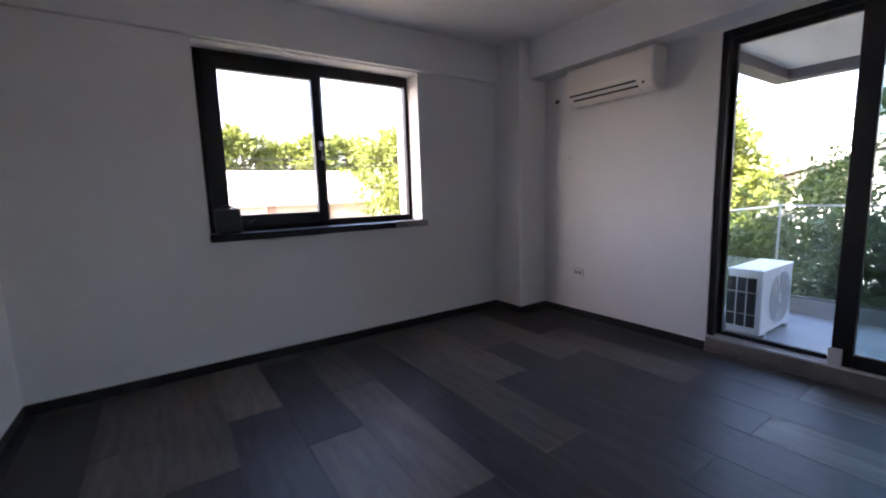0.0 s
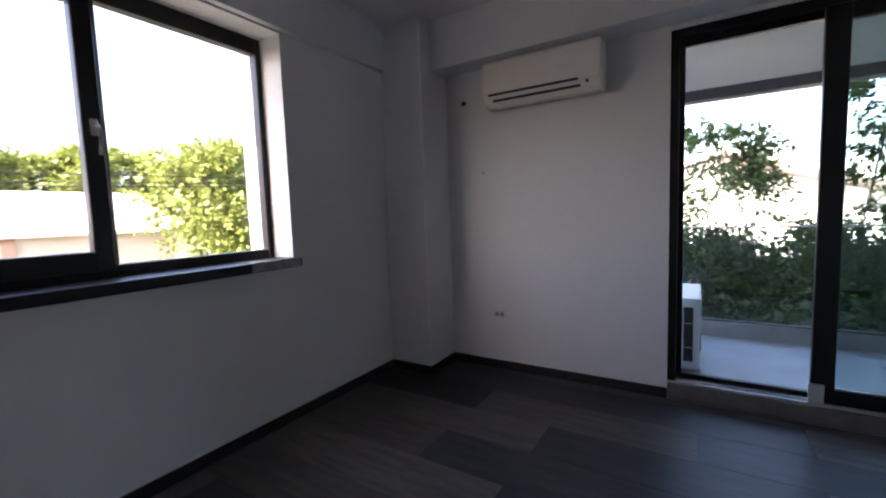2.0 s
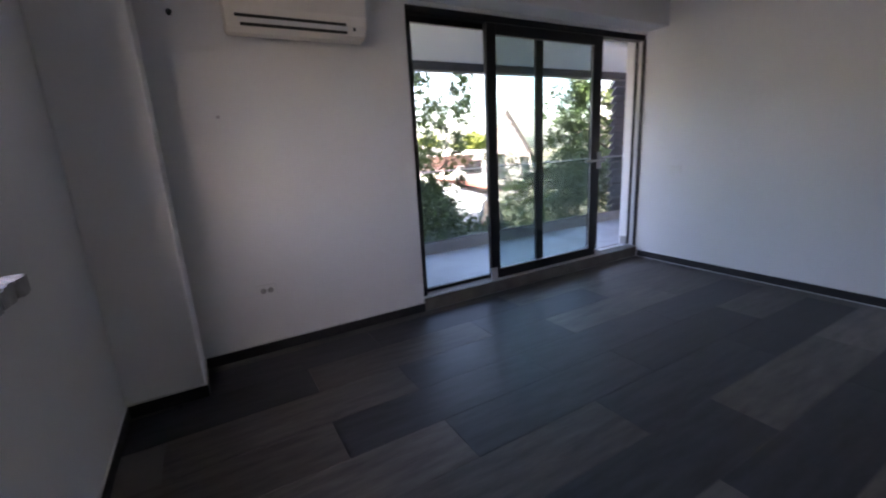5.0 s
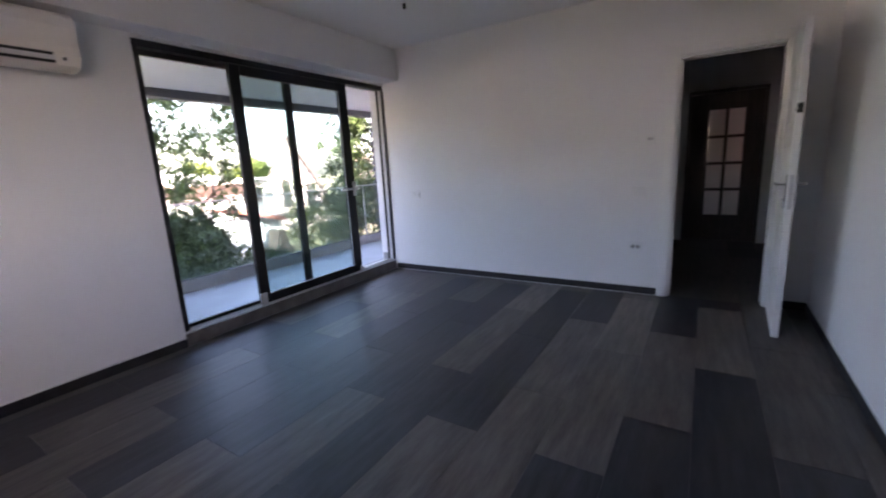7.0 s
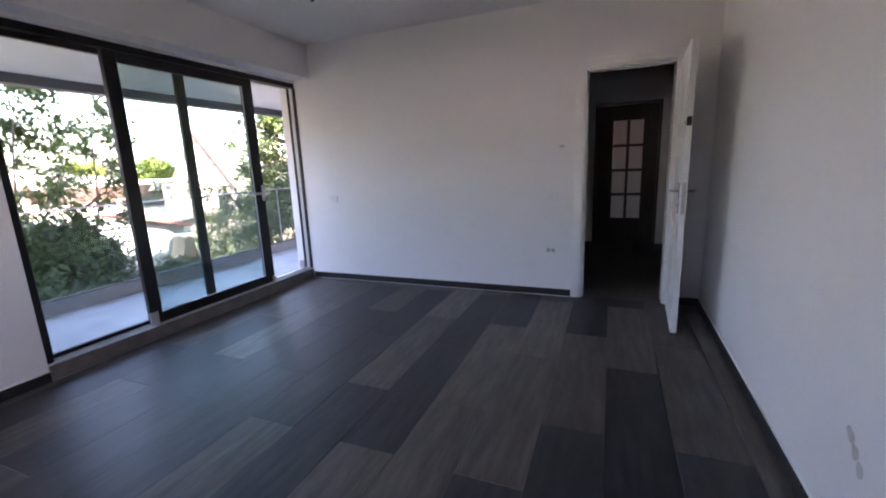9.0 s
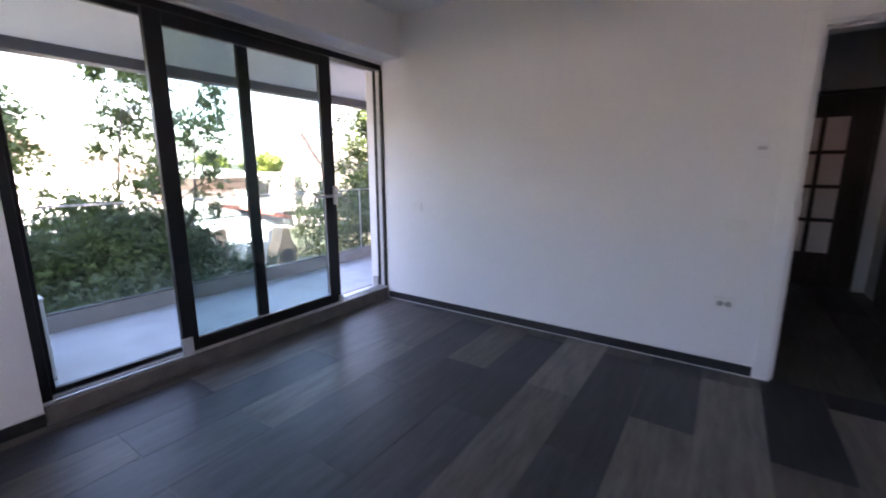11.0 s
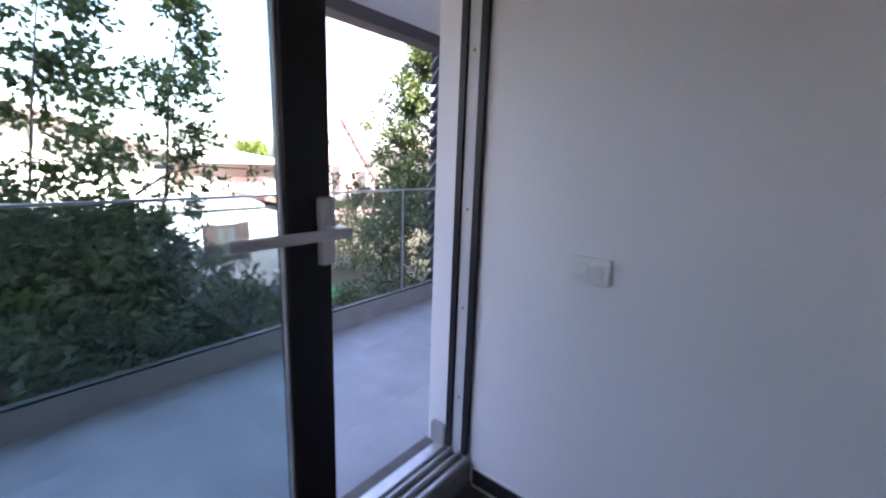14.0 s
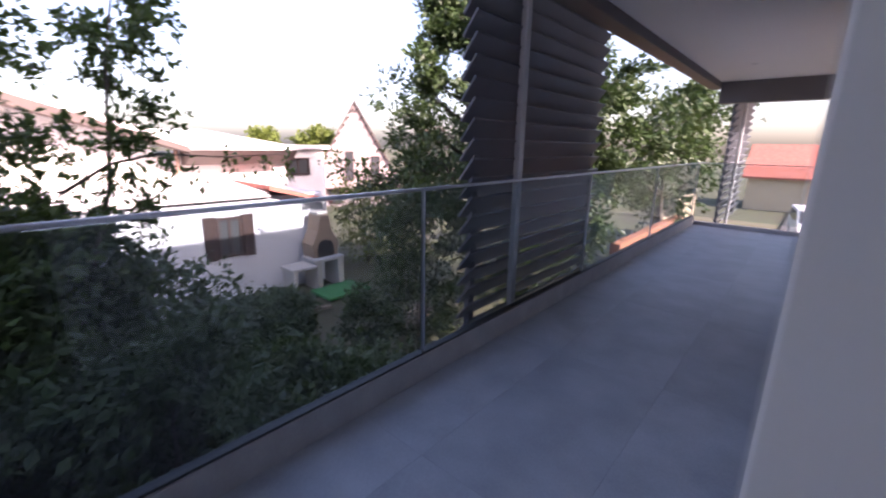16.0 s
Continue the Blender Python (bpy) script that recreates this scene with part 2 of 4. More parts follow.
def add_tube(bm, pts, radii, sides=10, cap=True):
    rings = []
    for i, p in enumerate(pts):
        p = Vector(p)
        d = Vector(pts[min(i + 1, len(pts) - 1)]) - Vector(pts[max(i - 1, 0)])
        q = d.to_track_quat("Z", "Y")
        rings.append([bm.verts.new(p + q @ Vector((math.cos(a) * radii[i], math.sin(a) * radii[i], 0)))
                      for a in [2 * math.pi * k / sides for k in range(sides)]])
    for a, b in zip(rings, rings[1:]):
        for k in range(sides):
            bm.faces.new((a[k], a[(k + 1) % sides], b[(k + 1) % sides], b[k]))
    if cap:
        bm.faces.new(rings[0][::-1])
        bm.faces.new(rings[-1])


def tube(name, pts, radii, material, parent=None, sides=10):
    bm = bmesh.new()
    add_tube(bm, pts, radii if isinstance(radii, (list, tuple)) else [radii] * len(pts), sides)
    return finish(name, bm, material, parent, smooth=True)


def prism(name, outline, axis, a, b, material, parent=None):
    """An outline of 2D points, pushed along an axis from a to b."""
    bm = bmesh.new()

    def put(p, q):
        return {"x": (q, p[0], p[1]), "y": (p[0], q, p[1]), "z": (p[0], p[1], q)}[axis]
    A = [bm.verts.new(put(p, a)) for p in outline]
    B = [bm.verts.new(put(p, b)) for p in outline]
    bm.faces.new(A)
    bm.faces.new(B[::-1])
    n = len(outline)
    for k in range(n):
        bm.faces.new((A[k], B[k], B[(k + 1) % n], A[(k + 1) % n]))
    return finish(name, bm, material, parent)


def empty(name, at, label="", category="", group=""):
    e = new(name)
    e.location = at
    tagged(e, label, category, group)
    bpy.context.view_layer.update()
    return e


def under(e, *obs):
    """Hang parts built in world coordinates under a thing."""
    for o in obs:
        o.parent = e
        o.matrix_parent_inverse = Matrix.Translation(-Vector(e.location))
    return e


def setting(ob, label, category=""):
    return tagged(ob, label, category, kind="structure")


# ---- room shell ----
X0, X1, Y0, Y1, CEIL = -0.405, 3.735, -1.70, 2.91, 2.65
XO = 3.960                       # outer face of the balcony wall
SY0, SY1, SZ = -1.70, 0.974, 2.27   # sliding door opening
WX0, WX1, WZ0, WZ1 = 0.72, 2.465, 0.985, 2.305   # window opening
DX0, DX1, DZ = -0.135, 0.60, 2.085    # hall door opening

setting(boxes("wall_north", [((X0 - 0.2, Y1, -0.15), (WX0, 3.32, 3.2)), ((WX1, Y1, -0.15), (XO, 3.32, 3.2)),
                             ((WX0, Y1, -0.15), (WX1, 3.32, WZ0)), ((WX0, Y1, WZ1), (WX1, 3.32, 3.2))], M_WALL),
        "white plastered wall with a window", "wall")
setting(boxes("wall_east", [((X1, SY1, -0.15), (XO, Y1, 3.2)), ((X1, SY0, SZ), (XO, SY1, 3.2))], M_WALL),
        "white plastered wall round the sliding door", "wall")
setting(boxes("wall_south", [((X0, -1.85, -0.15), (DX0, Y0, 2.8)), ((DX1, -1.85, -0.15), (XO, Y0, 2.8)),
                             ((DX0, -1.85, DZ), (DX1, Y0, 2.8))], M_WALL),
        "white plastered wall with the hall doorway", "wall")
XN = -0.345                      # the west wall runs slightly out of square
setting(prism("wall_west", [(-0.605, -7.2), (X0, -7.2), (X0, Y0), (XN, Y1), (-0.605, Y1)], "z", -0.15, 3.2, M_WALL), "plain white plastered wall", "wall")
setting(box("ceiling", (X0, Y0, CEIL), (X1, Y1, CEIL + 0.15), M_CEIL, bevel=0), "white painted ceiling", "ceiling")
setting(box("floor", (X0, Y0 - 0.15, -0.15), (X1, Y1, -0.003), M_GROUT, bevel=0), "dark wood-look tiled floor", "floor")
bm = bmesh.new()
add_box(bm, (3.515, Y0, 2.295), (X1, 2.55, CEIL), 0.006, 2)
setting(finish("beam_over_sliding_door", bm, M_WALL), "white plastered downstand beam", "beam")
bm = bmesh.new()
add_box(bm, (X0, 2.865, 2.315), (3.375, Y1, CEIL), 0.005, 2)
setting(finish("beam_over_window", bm, M_WALL), "shallow white plastered beam", "beam")
bm = bmesh.new()
add_box(bm, (3.375, 2.545, 0.0), (X1, Y1, CEIL), 0.008, 2)
setting(finish("column", bm, M_WALL), "white plastered corner column", "column")
H, T = 0.07, 0.011
sk = [((X0, Y1 - T, 0), (3.375, Y1, H)), ((3.375 - T, 2.545 - T, 0), (3.375, Y1 - T, H)),
      ((3.375, 2.545 - T, 0), (X1 - T, 2.545, H)), ((X1 - T, SY1, 0), (X1, 2.545, H)),
      ((DX1 + 0.075, Y0, 0), (X1 - 0.02, Y0 + T, H)), ((X0 + T, Y0, 0), (DX0 - 0.06, Y0 + T, H)),
      ]
setting(boxes("baseboard", sk, M_SKIRT, bevel=0.002), "charcoal tiled skirting along the walls", "baseboard")
setting(prism("baseboard_west", [(X0, Y0), (X0 + T, Y0), (XN + T, Y1 - T), (XN, Y1 - T)], "z", 0.0, H, M_SKIRT), "charcoal tiled skirting", "baseboard")
setting(prism("trim_west", [(X0, Y0), (X0 + 0.008, Y0), (XN + 0.008, Y1 - 0.009), (XN, Y1 - 0.009)], "z", H, H + 0.006, M_WHITEPL), "thin white bead on the skirting", "trim")
setting(boxes("trim", [((DX1 + 0.075, Y0 + T, 0.0), (X1 - 0.02, Y0 + T + 0.006, 0.004)),
                       ((DX1 + 0.075, Y0, H), (X1 - 0.02, Y0 + 0.008, H + 0.006)),
                       ((X0, Y1 - 0.009, H), (3.375, Y1, H + 0.006)),
                       ((X1 - 0.009, SY1, H), (X1, 2.545, H + 0.006)), ((3.366, 2.536, H), (3.375, Y1 - 0.009, H + 0.006)), ((3.375, 2.536, H), (X1 - 0.009, 2.545, H + 0.006))], M_WHITEPL), "thin white bead on the skirting", "trim")

# ---- hall behind the door ----
setting(boxes("wall_hall", [((1.45, -4.75, -0.15), (1.6, -1.85, 2.8)), ((X0, -4.75, -0.15), (-0.30, -4.6, 2.8)),
                            ((0.60, -4.75, -0.15), (1.45, -4.6, 2.8)), ((-0.30, -4.75, 2.10), (0.60, -4.6, 2.8)),
                            # Unseen back room, added with an opening to light the frosted panes.
                            ((1.6, -7.2, -0.15), (1.75, -4.75, 2.8)), ((X0, -7.35, -0.15), (-0.3, -7.2, 2.8)),
                            ((1.5, -7.35, -0.15), (1.75, -7.2, 2.8)), ((-0.3, -7.35, -0.15), (1.5, -7.2, 0.5)),
                            ((-0.3, -7.35, 2.4), (1.5, -7.2, 2.8))], M_WALL), "unlit white hall walls, and an unseen back room with an added opening", "wall")
setting(box("ceiling_hall", (X0 - 0.2, -7.35, CEIL), (1.75, Y0 - 0.15, CEIL + 0.15), M_CEIL, bevel=0), "hall ceiling", "ceiling")
hall_floor = setting(box("floor_hall", (X0, -7.35, -0.15), (1.75, Y0 - 0.15, -0.003), M_GROUT, bevel=0), "dark hall floor of wood-look tiles", "floor")

gd = empty("glazed_door", (0.15, -4.66, 0), "dark brown panelled hall door with eight frosted panes", "door")
GX = [-0.07, 0.135, 0.34]
GZ = [0.38, 0.745, 1.11, 1.475, 1.84]
it = [((-0.27, -4.70, 0.01), (GX[0], -4.655, 2.06)), ((GX[2], -4.70, 0.01), (0.57, -4.655, 2.06)),
      ((GX[0], -4.70, 0.01), (GX[2], -4.655, GZ[0])), ((GX[0], -4.70, GZ[4]), (GX[2], -4.655, 2.06))]
under(gd, boxes("leaf", it, M_WOODD, bevel=0.004))
bars = [((GX[1] - 0.02, -4.695, GZ[0]), (GX[1] + 0.02, -4.66, GZ[4]))]
for z in GZ[1:4]:
    bars += [((GX[0], -4.695, z - 0.02), (GX[1] - 0.02, -4.66, z + 0.02)), ((GX[1] + 0.02, -4.695, z - 0.02), (GX[2], -4.66, z + 0.02))]
under(gd, boxes("glazing_bars", bars, M_WOODD, bevel=0.003))
for i in range(2):
    for j in range(4):
        under(gd, box("pane", (GX[i] + 0.001, -4.68, GZ[j] + 0.001), (GX[i + 1] - 0.001, -4.674, GZ[j + 1] - 0.001), M_FROST, bevel=0))
under(gd, boxes("frame", [((-0.30, -4.75, 0), (-0.272, -4.6, 2.1)), ((0.572, -4.75, 0), (0.60, -4.6, 2.1)), ((-0.272, -4.75, 2.065), (0.572, -4.6, 2.1))], M_WOODD))

# Dark door panel added where the hall wall has a dark doorway.
sd2 = empty("hall_side_door", (X0 + 0.03, -3.55, 0), "dark brown door panel in place of a dark doorway on the hall wall", "door")
under(sd2, box("leaf", (X0 + 0.004, -3.98, 0.01), (X0 + 0.035, -3.12, 2.04), M_WOODD, bevel=0.004))
under(sd2, boxes("frame", [((X0 + 0.001, -4.06, 0), (X0 + 0.05, -3.985, 2.12)), ((X0 + 0.001, -3.115, 0), (X0 + 0.05, -3.04, 2.12)), ((X0 + 0.001, -3.985, 2.045), (X0 + 0.05, -3.115, 2.12))], M_WOODD, bevel=0.003))
under(sd2, boxes("panel_moulding", [((X0 + 0.036, -3.86, z), (X0 + 0.042, -3.24, z + 0.03)) for z in (0.25, 0.85, 1.05, 1.85)], M_WOODD))

# ---- hall door, open into the room ----
cas = []
for y0, y1 in ((Y0, Y0 + 0.016), (-1.866, -1.85)):
    cas += [((DX1 - 0.01, y0, 0), (DX1 + 0.07, y1, DZ + 0.06)), ((DX0 - 0.055, y0, 0), (DX0 + 0.01, y1, DZ + 0.06)),
            ((DX0 + 0.01, y0, DZ - 0.01), (DX1 - 0.01, y1, DZ + 0.06))]
lin = [((DX1 - 0.025, -1.85, 0), (DX1 - 0.001, Y0, DZ - 0.001)), ((DX0 + 0.001, -1.85, 0), (DX0 + 0.025, Y0, DZ - 0.001)),
       ((DX0 + 0.025, -1.85, DZ - 0.025), (DX1 - 0.025, Y0, DZ - 0.001)),
       ((DX1 - 0.04, -1.78, 0), (DX1 - 0.025, -1.745, DZ - 0.025)), ((DX0 + 0.025, -1.78, DZ - 0.04), (DX1 - 0.04, -1.745, DZ - 0.025))]
setting(boxes("door_frame", cas + lin, M_DOOR, bevel=0.003), "white lacquered door frame and casing", "door frame")

LW, LT, LH = 0.70, 0.042, 2.05


def hall_door():
    e = empty("hall_door", (0, 0, 0), "open white panelled interior door with a steel lever handle", "door")
    bm = bmesh.new()
    add_box(bm, (0, 0, 0.012), (LW, LT, LH), 0.003)
    for z0, z1 in ((0.18, 0.82), (0.98, 1.30), (1.44, 1.86)):
        for y0, y1 in ((-0.006, 0.004), (LT - 0.004, LT + 0.006)):
            w = 0.022
            add_box(bm, (0.11, y0, z0), (LW - 0.11, y1, z0 + w), 0.004)
            add_box(bm, (0.11, y0, z1 - w), (LW - 0.11, y1, z1), 0.004)
            add_box(bm, (0.11, y0, z0 + w), (0.11 + w, y1, z1 - w), 0.004)
            add_box(bm, (LW - 0.11 - w, y0, z0 + w), (LW - 0.11, y1, z1 - w), 0.004)
    parts = [finish("leaf", bm, M_DOOR)]
    for s, yy in ((-1, 0), (1, LT)):
        bm = bmesh.new()
        add_box(bm, (LW - 0.075, min(yy, yy + s * 0.008), 0.90), (LW - 0.035, max(yy, yy + s * 0.008), 1.12), 0.003)
        add_tube(bm, [(LW - 0.055, yy, 1.06), (LW - 0.055, yy + s * 0.045, 1.06), (LW - 0.065, yy + s * 0.052, 1.06),
                      (LW - 0.165, yy + s * 0.052, 1.06), (LW - 0.175, yy + s * 0.046, 1.058)], [0.010, 0.009, 0.009, 0.008, 0.006], 10)
        add_tube(bm, [(LW - 0.055, yy, 0.96), (LW - 0.055, yy + s * 0.014, 0.96)], [0.009, 0.009], 10)
        parts.append(finish("lever_handle", bm, M_CHROME, smooth=False))
    parts.append(boxes("lock_plate", [((LW - 0.0005, 0.010, 0.90), (LW + 0.002, 0.032, 1.12)), ((LW, 0.015, 1.04), (LW + 0.010, 0.027, 1.07))], M_STEEL))
    parts.append(boxes("edge_fitting", [((LW - 0.0005, 0.006, 1.50), (LW + 0.004, 0.036, 1.56)), ((LW - 0.012, -0.004, 1.515), (LW + 0.006, -0.001, 1.53))], M_DARKPL))
    hg = bmesh.new()
    for z in (0.25, 1.05, 1.82):
        add_tube(hg, [(0.0, LT + 0.006, z), (0.0, LT + 0.006, z + 0.09)], [0.008, 0.008], 8)
    parts.append(finish("hinge", hg, M_STEEL))
    for p in parts:
        p.parent = e
    return e


hd = hall_door()
hd.matrix_world = pose(DX0 - 0.004, Y0 + 0.022, 0, 0, 0, 87)

# ---- window ----
win = empty("window", (1.59, 2.99, WZ0), "black aluminium two-pane window, closed", "window")
FY0, FY1 = 3.09, 3.15
GB0, GB1 = 1.10, 1.055
under(win, boxes("frame", [((WX0, FY0, WZ0), (WX0 + 0.065, FY1, WZ1)), ((WX1 - 0.036, FY0, WZ0), (WX1, FY1, WZ1)),
                           ((WX0 + 0.065, FY0, WZ1 - 0.09), (WX1 - 0.036, FY1, WZ1)), ((WX0 + 0.065, FY0, WZ0), (WX1 - 0.036, FY1, WZ0 + 0.061)),
                           ((1.57, FY0, WZ0 + 0.061), (1.648, FY1, WZ1 - 0.09))], M_BLACK, bevel=0.004))
sx0, sx1, sz0, sz1 = WX0 + 0.045, 1.625, WZ0 + 0.035, WZ1 - 0.05
under(win, boxes("sash", [((sx0, 3.06, sz0), (sx0 + 0.115, 3.122, sz1)), ((sx1 - 0.075, 3.06, sz0), (sx1, 3.122, sz1)),
                          ((sx0 + 0.115, 3.06, sz0), (sx1 - 0.075, 3.122, sz0 + 0.095)), ((sx0 + 0.115, 3.06, sz1 - 0.082), (sx1 - 0.075, 3.122, sz1))], M_BLACK, bevel=0.005))
pn = [box("pane", (sx0 + 0.11, 3.093, sz0 + 0.09), (sx1 - 0.07, 3.110, sz1 - 0.077), M_GLASS, bevel=0),
      box("pane", (1.643, 3.112, WZ0 + 0.056), (WX1 - 0.05, 3.130, WZ1 - 0.085), M_GLASS, bevel=0)]
for p in pn:
    p.visible_shadow = False
under(win, *pn)
bm = bmesh.new()
add_box(bm, (1.578, 3.050, 1.62), (1.605, 3.061, 1.69), 0.003)
add_tube(bm, [(1.591, 3.05, 1.655), (1.591, 3.02, 1.655), (1.591, 3.01, 1.645), (1.591, 3.01, 1.55), (1.591, 3.017, 1.535)], [0.009, 0.008, 0.008, 0.008, 0.006], 10)
under(win, finish("handle", bm, M_STEEL, smooth=True))
sill = empty("window_sill", (1.59, 2.9, WZ0), "black window board with torn protective film", "window sill")
under(sill, box("board", (WX0 - 0.006, 2.865, WZ0 - 0.045), (WX1 + 0.03, 3.09, WZ0 + 0.008), M_BLACK, bevel=0.006, seg=2))
bm = bmesh.new()
for i in range(9):
    x = 2.16 + i * 0.0355
    y = 2.856 + 0.004 * math.sin(i * 1.7)
    add_box(bm, (x, y, WZ0 - 0.040 + 0.004 * math.sin(i * 2.3)), (x + 0.0355, 2.864, WZ0 + 0.010 + 0.003 * math.cos(i * 1.1)), 0)
    add_box(bm, (x, 2.864, WZ0 + 0.009), (x + 0.0355, 2.93 + 0.03 * math.sin(i * 0.9), WZ0 + 0.012 + 0.002 * math.sin(i * 2.9)), 0)
under(sill, finish("film", bm, M_FILM))
setting(boxes("window_reveal_outside", [((WX1 - 0.003, 3.151, WZ0), (WX1 + 0.004, 3.322, WZ1)), ((WX0, 3.151, WZ0 - 0.02), (WX1 - 0.003, 3.36, WZ0 + 0.004))], M_RENDER), "outer window reveal and ledge", "reveal")
bag = empty("tool_case", (0.86, 2.93, WZ0), "small black tool case on the window sill", "case")
bm = bmesh.new()
add_box(bm, (0.76, 2.885, WZ0 + 0.008), (0.925, 2.990, WZ0 + 0.185), 0.018, 3)
add_tube(bm, [(0.79, 2.938, WZ0 + 0.18), (0.81, 2.938, WZ0 + 0.21), (0.87, 2.938, WZ0 + 0.205), (0.90, 2.938, WZ0 + 0.18)], [0.006] * 4, 8)
under(bag, finish("body", bm, M_DARKPL))
bm = bmesh.new()
add_tube(bm, [(0.925, 2.90, WZ0 + 0.02), (0.965, 2.895, WZ0 + 0.06), (0.98, 2.893, WZ0 + 0.095)], [0.004, 0.004, 0.003], 6)
add_tube(bm, [(0.98, 2.893, WZ0 + 0.075), (1.02, 2.893, WZ0 + 0.10)], [0.009, 0.005], 8)
under(bag, finish("strap", bm, M_DARKPL))

# ---- sliding door ----
sd = empty("sliding_door", (3.8, -0.36, 0), "black aluminium sliding glass door, half open to the balcony", "sliding door")
TH = 0.115
under(sd, boxes("frame", [((3.752, SY1 - 0.045, TH), (3.852, SY1, SZ)), ((3.752, SY0 + 0.001, SZ - 0.05), (3.852, SY1 - 0.045, SZ)),
                          ((3.742, SY0 + 0.001, TH), (3.772, SY0 + 0.022, SZ - 0.05)), ((3.822, SY0 + 0.001, TH), (3.852, SY0 + 0.022, SZ - 0.05)),
                          ((3.812, -0.304, SZ - 0.09), (3.850, SY1 - 0.045, SZ - 0.05))], M_BLACK, bevel=0.003))
under(sd, boxes("track_channel", [((3.772, SY0 + 0.001, TH), (3.822, SY0 + 0.012, SZ - 0.05))], M_GREYPL))
scr = bmesh.new()
for z in (0.35, 0.72, 1.09, 1.62, 2.0):
    add_tube(scr, [(3.797, SY0 + 0.011, z), (3.797, SY0 + 0.014, z)], [0.006, 0.006], 8)
under(sd, finish("screw", scr, M_RUST))
under(sd, box("threshold", (3.724, SY0 + 0.012, 0.001), (XO, SY1 - 0.002, TH - 0.012), M_SILL, bevel=0.008, seg=2))
under(sd, boxes("rail", [((3.735, SY0 + 0.012, TH - 0.012), (3.748, SY1, TH + 0.004)), ((3.775, SY0 + 0.012, TH - 0.012), (3.783, SY1, TH + 0.010)),
                         ((3.815, SY0 + 0.012, TH - 0.012), (3.823, SY1, TH + 0.008)), ((3.852, SY0 + 0.012, TH - 0.012), (3.90, SY1, TH - 0.004))], M_TRACK, bevel=0.001))
# fixed leaf in the outer track
under(sd, boxes("fixed_leaf", [((3.815, SY1 - 0.075, TH), (3.848, SY1 - 0.045, SZ - 0.09)), ((3.815, -0.388, TH), (3.848, -0.304, SZ - 0.05)),
                               ((3.815, -0.304, TH - 0.004), (3.848, SY1 - 0.075, TH + 0.035))], M_BLACK, bevel=0.003))
p1 = box("fixed_pane", (3.826, -0.309, TH + 0.03), (3.838, SY1 - 0.07, SZ - 0.085), M_GLASSF, bevel=0)
# sliding leaf in the inner track, pushed half way
L0, L1 = -1.08, 0.275
under(sd, boxes("sliding_leaf", [((3.755, L1 - 0.10, TH + 0.004), (3.797, L1, SZ - 0.052)), ((3.755, L0, TH + 0.004), (3.797, L0 + 0.118, SZ - 0.052)),
                                 ((3.755, L0 + 0.118, TH + 0.004), (3.797, L1 - 0.10, TH + 0.085)), ((3.755, L0 + 0.118, SZ - 0.135), (3.797, L1 - 0.10, SZ - 0.052))], M_BLACK, bevel=0.004))
p2 = box("sliding_pane", (3.772, L0 + 0.115, TH + 0.08), (3.786, L1 - 0.095, SZ - 0.13), M_GLASSG, bevel=0)
under(sd, boxes("glazing_bead", [((3.765, L0 + 0.118, TH + 0.085), (3.772, L1 - 0.10, TH + 0.092)), ((3.765, L0 + 0.118, TH + 0.092), (3.772, L0 + 0.124, SZ - 0.135))], M_GREYPL))
under(sd, boxes("corner_cap", [((3.738, L1 - 0.055, 0.075), (3.756, L1 + 0.012, 0.225)), ((3.738, L0 - 0.010, 0.075), (3.800, L0 + 0.035, 0.18))], M_GREYPL, bevel=0.004))
for p in (p1, p2):
    p.visible_shadow = False
under(sd, p1, p2)
bm = bmesh.new()
add_box(bm, (3.735, L0 + 0.002, 1.095), (3.757, L0 + 0.042, 1.165), 0.006, 2)
add_box(bm, (3.735, L0 + 0.002, 1.005), (3.757, L0 + 0.042, 1.075), 0.006, 2)
add_box(bm, (3.742, L0 + 0.004, 1.06), (3.756, L0 + 0.040, 1.11), 0.003)
add_box(bm, (3.690, L0 - 0.012, 1.072), (3.740, L0 + 0.035, 1.098), 0.006, 2)
add_box(bm, (3.688, L0 + 0.02, 1.073), (3.706, L0 + 0.27, 1.097), 0.007, 2)
under(sd, finish("lever_handle", bm, M_GREYPL))
bm = bmesh.new()
add_box(bm, (3.853, SY0 + 0.004, TH - 0.010), (3.925, SY0 + 0.030, 0.20), 0.006)
setting(finish("trim_jamb_foot", bm, M_KERB), "grey stone foot of the outer jamb", "trim")


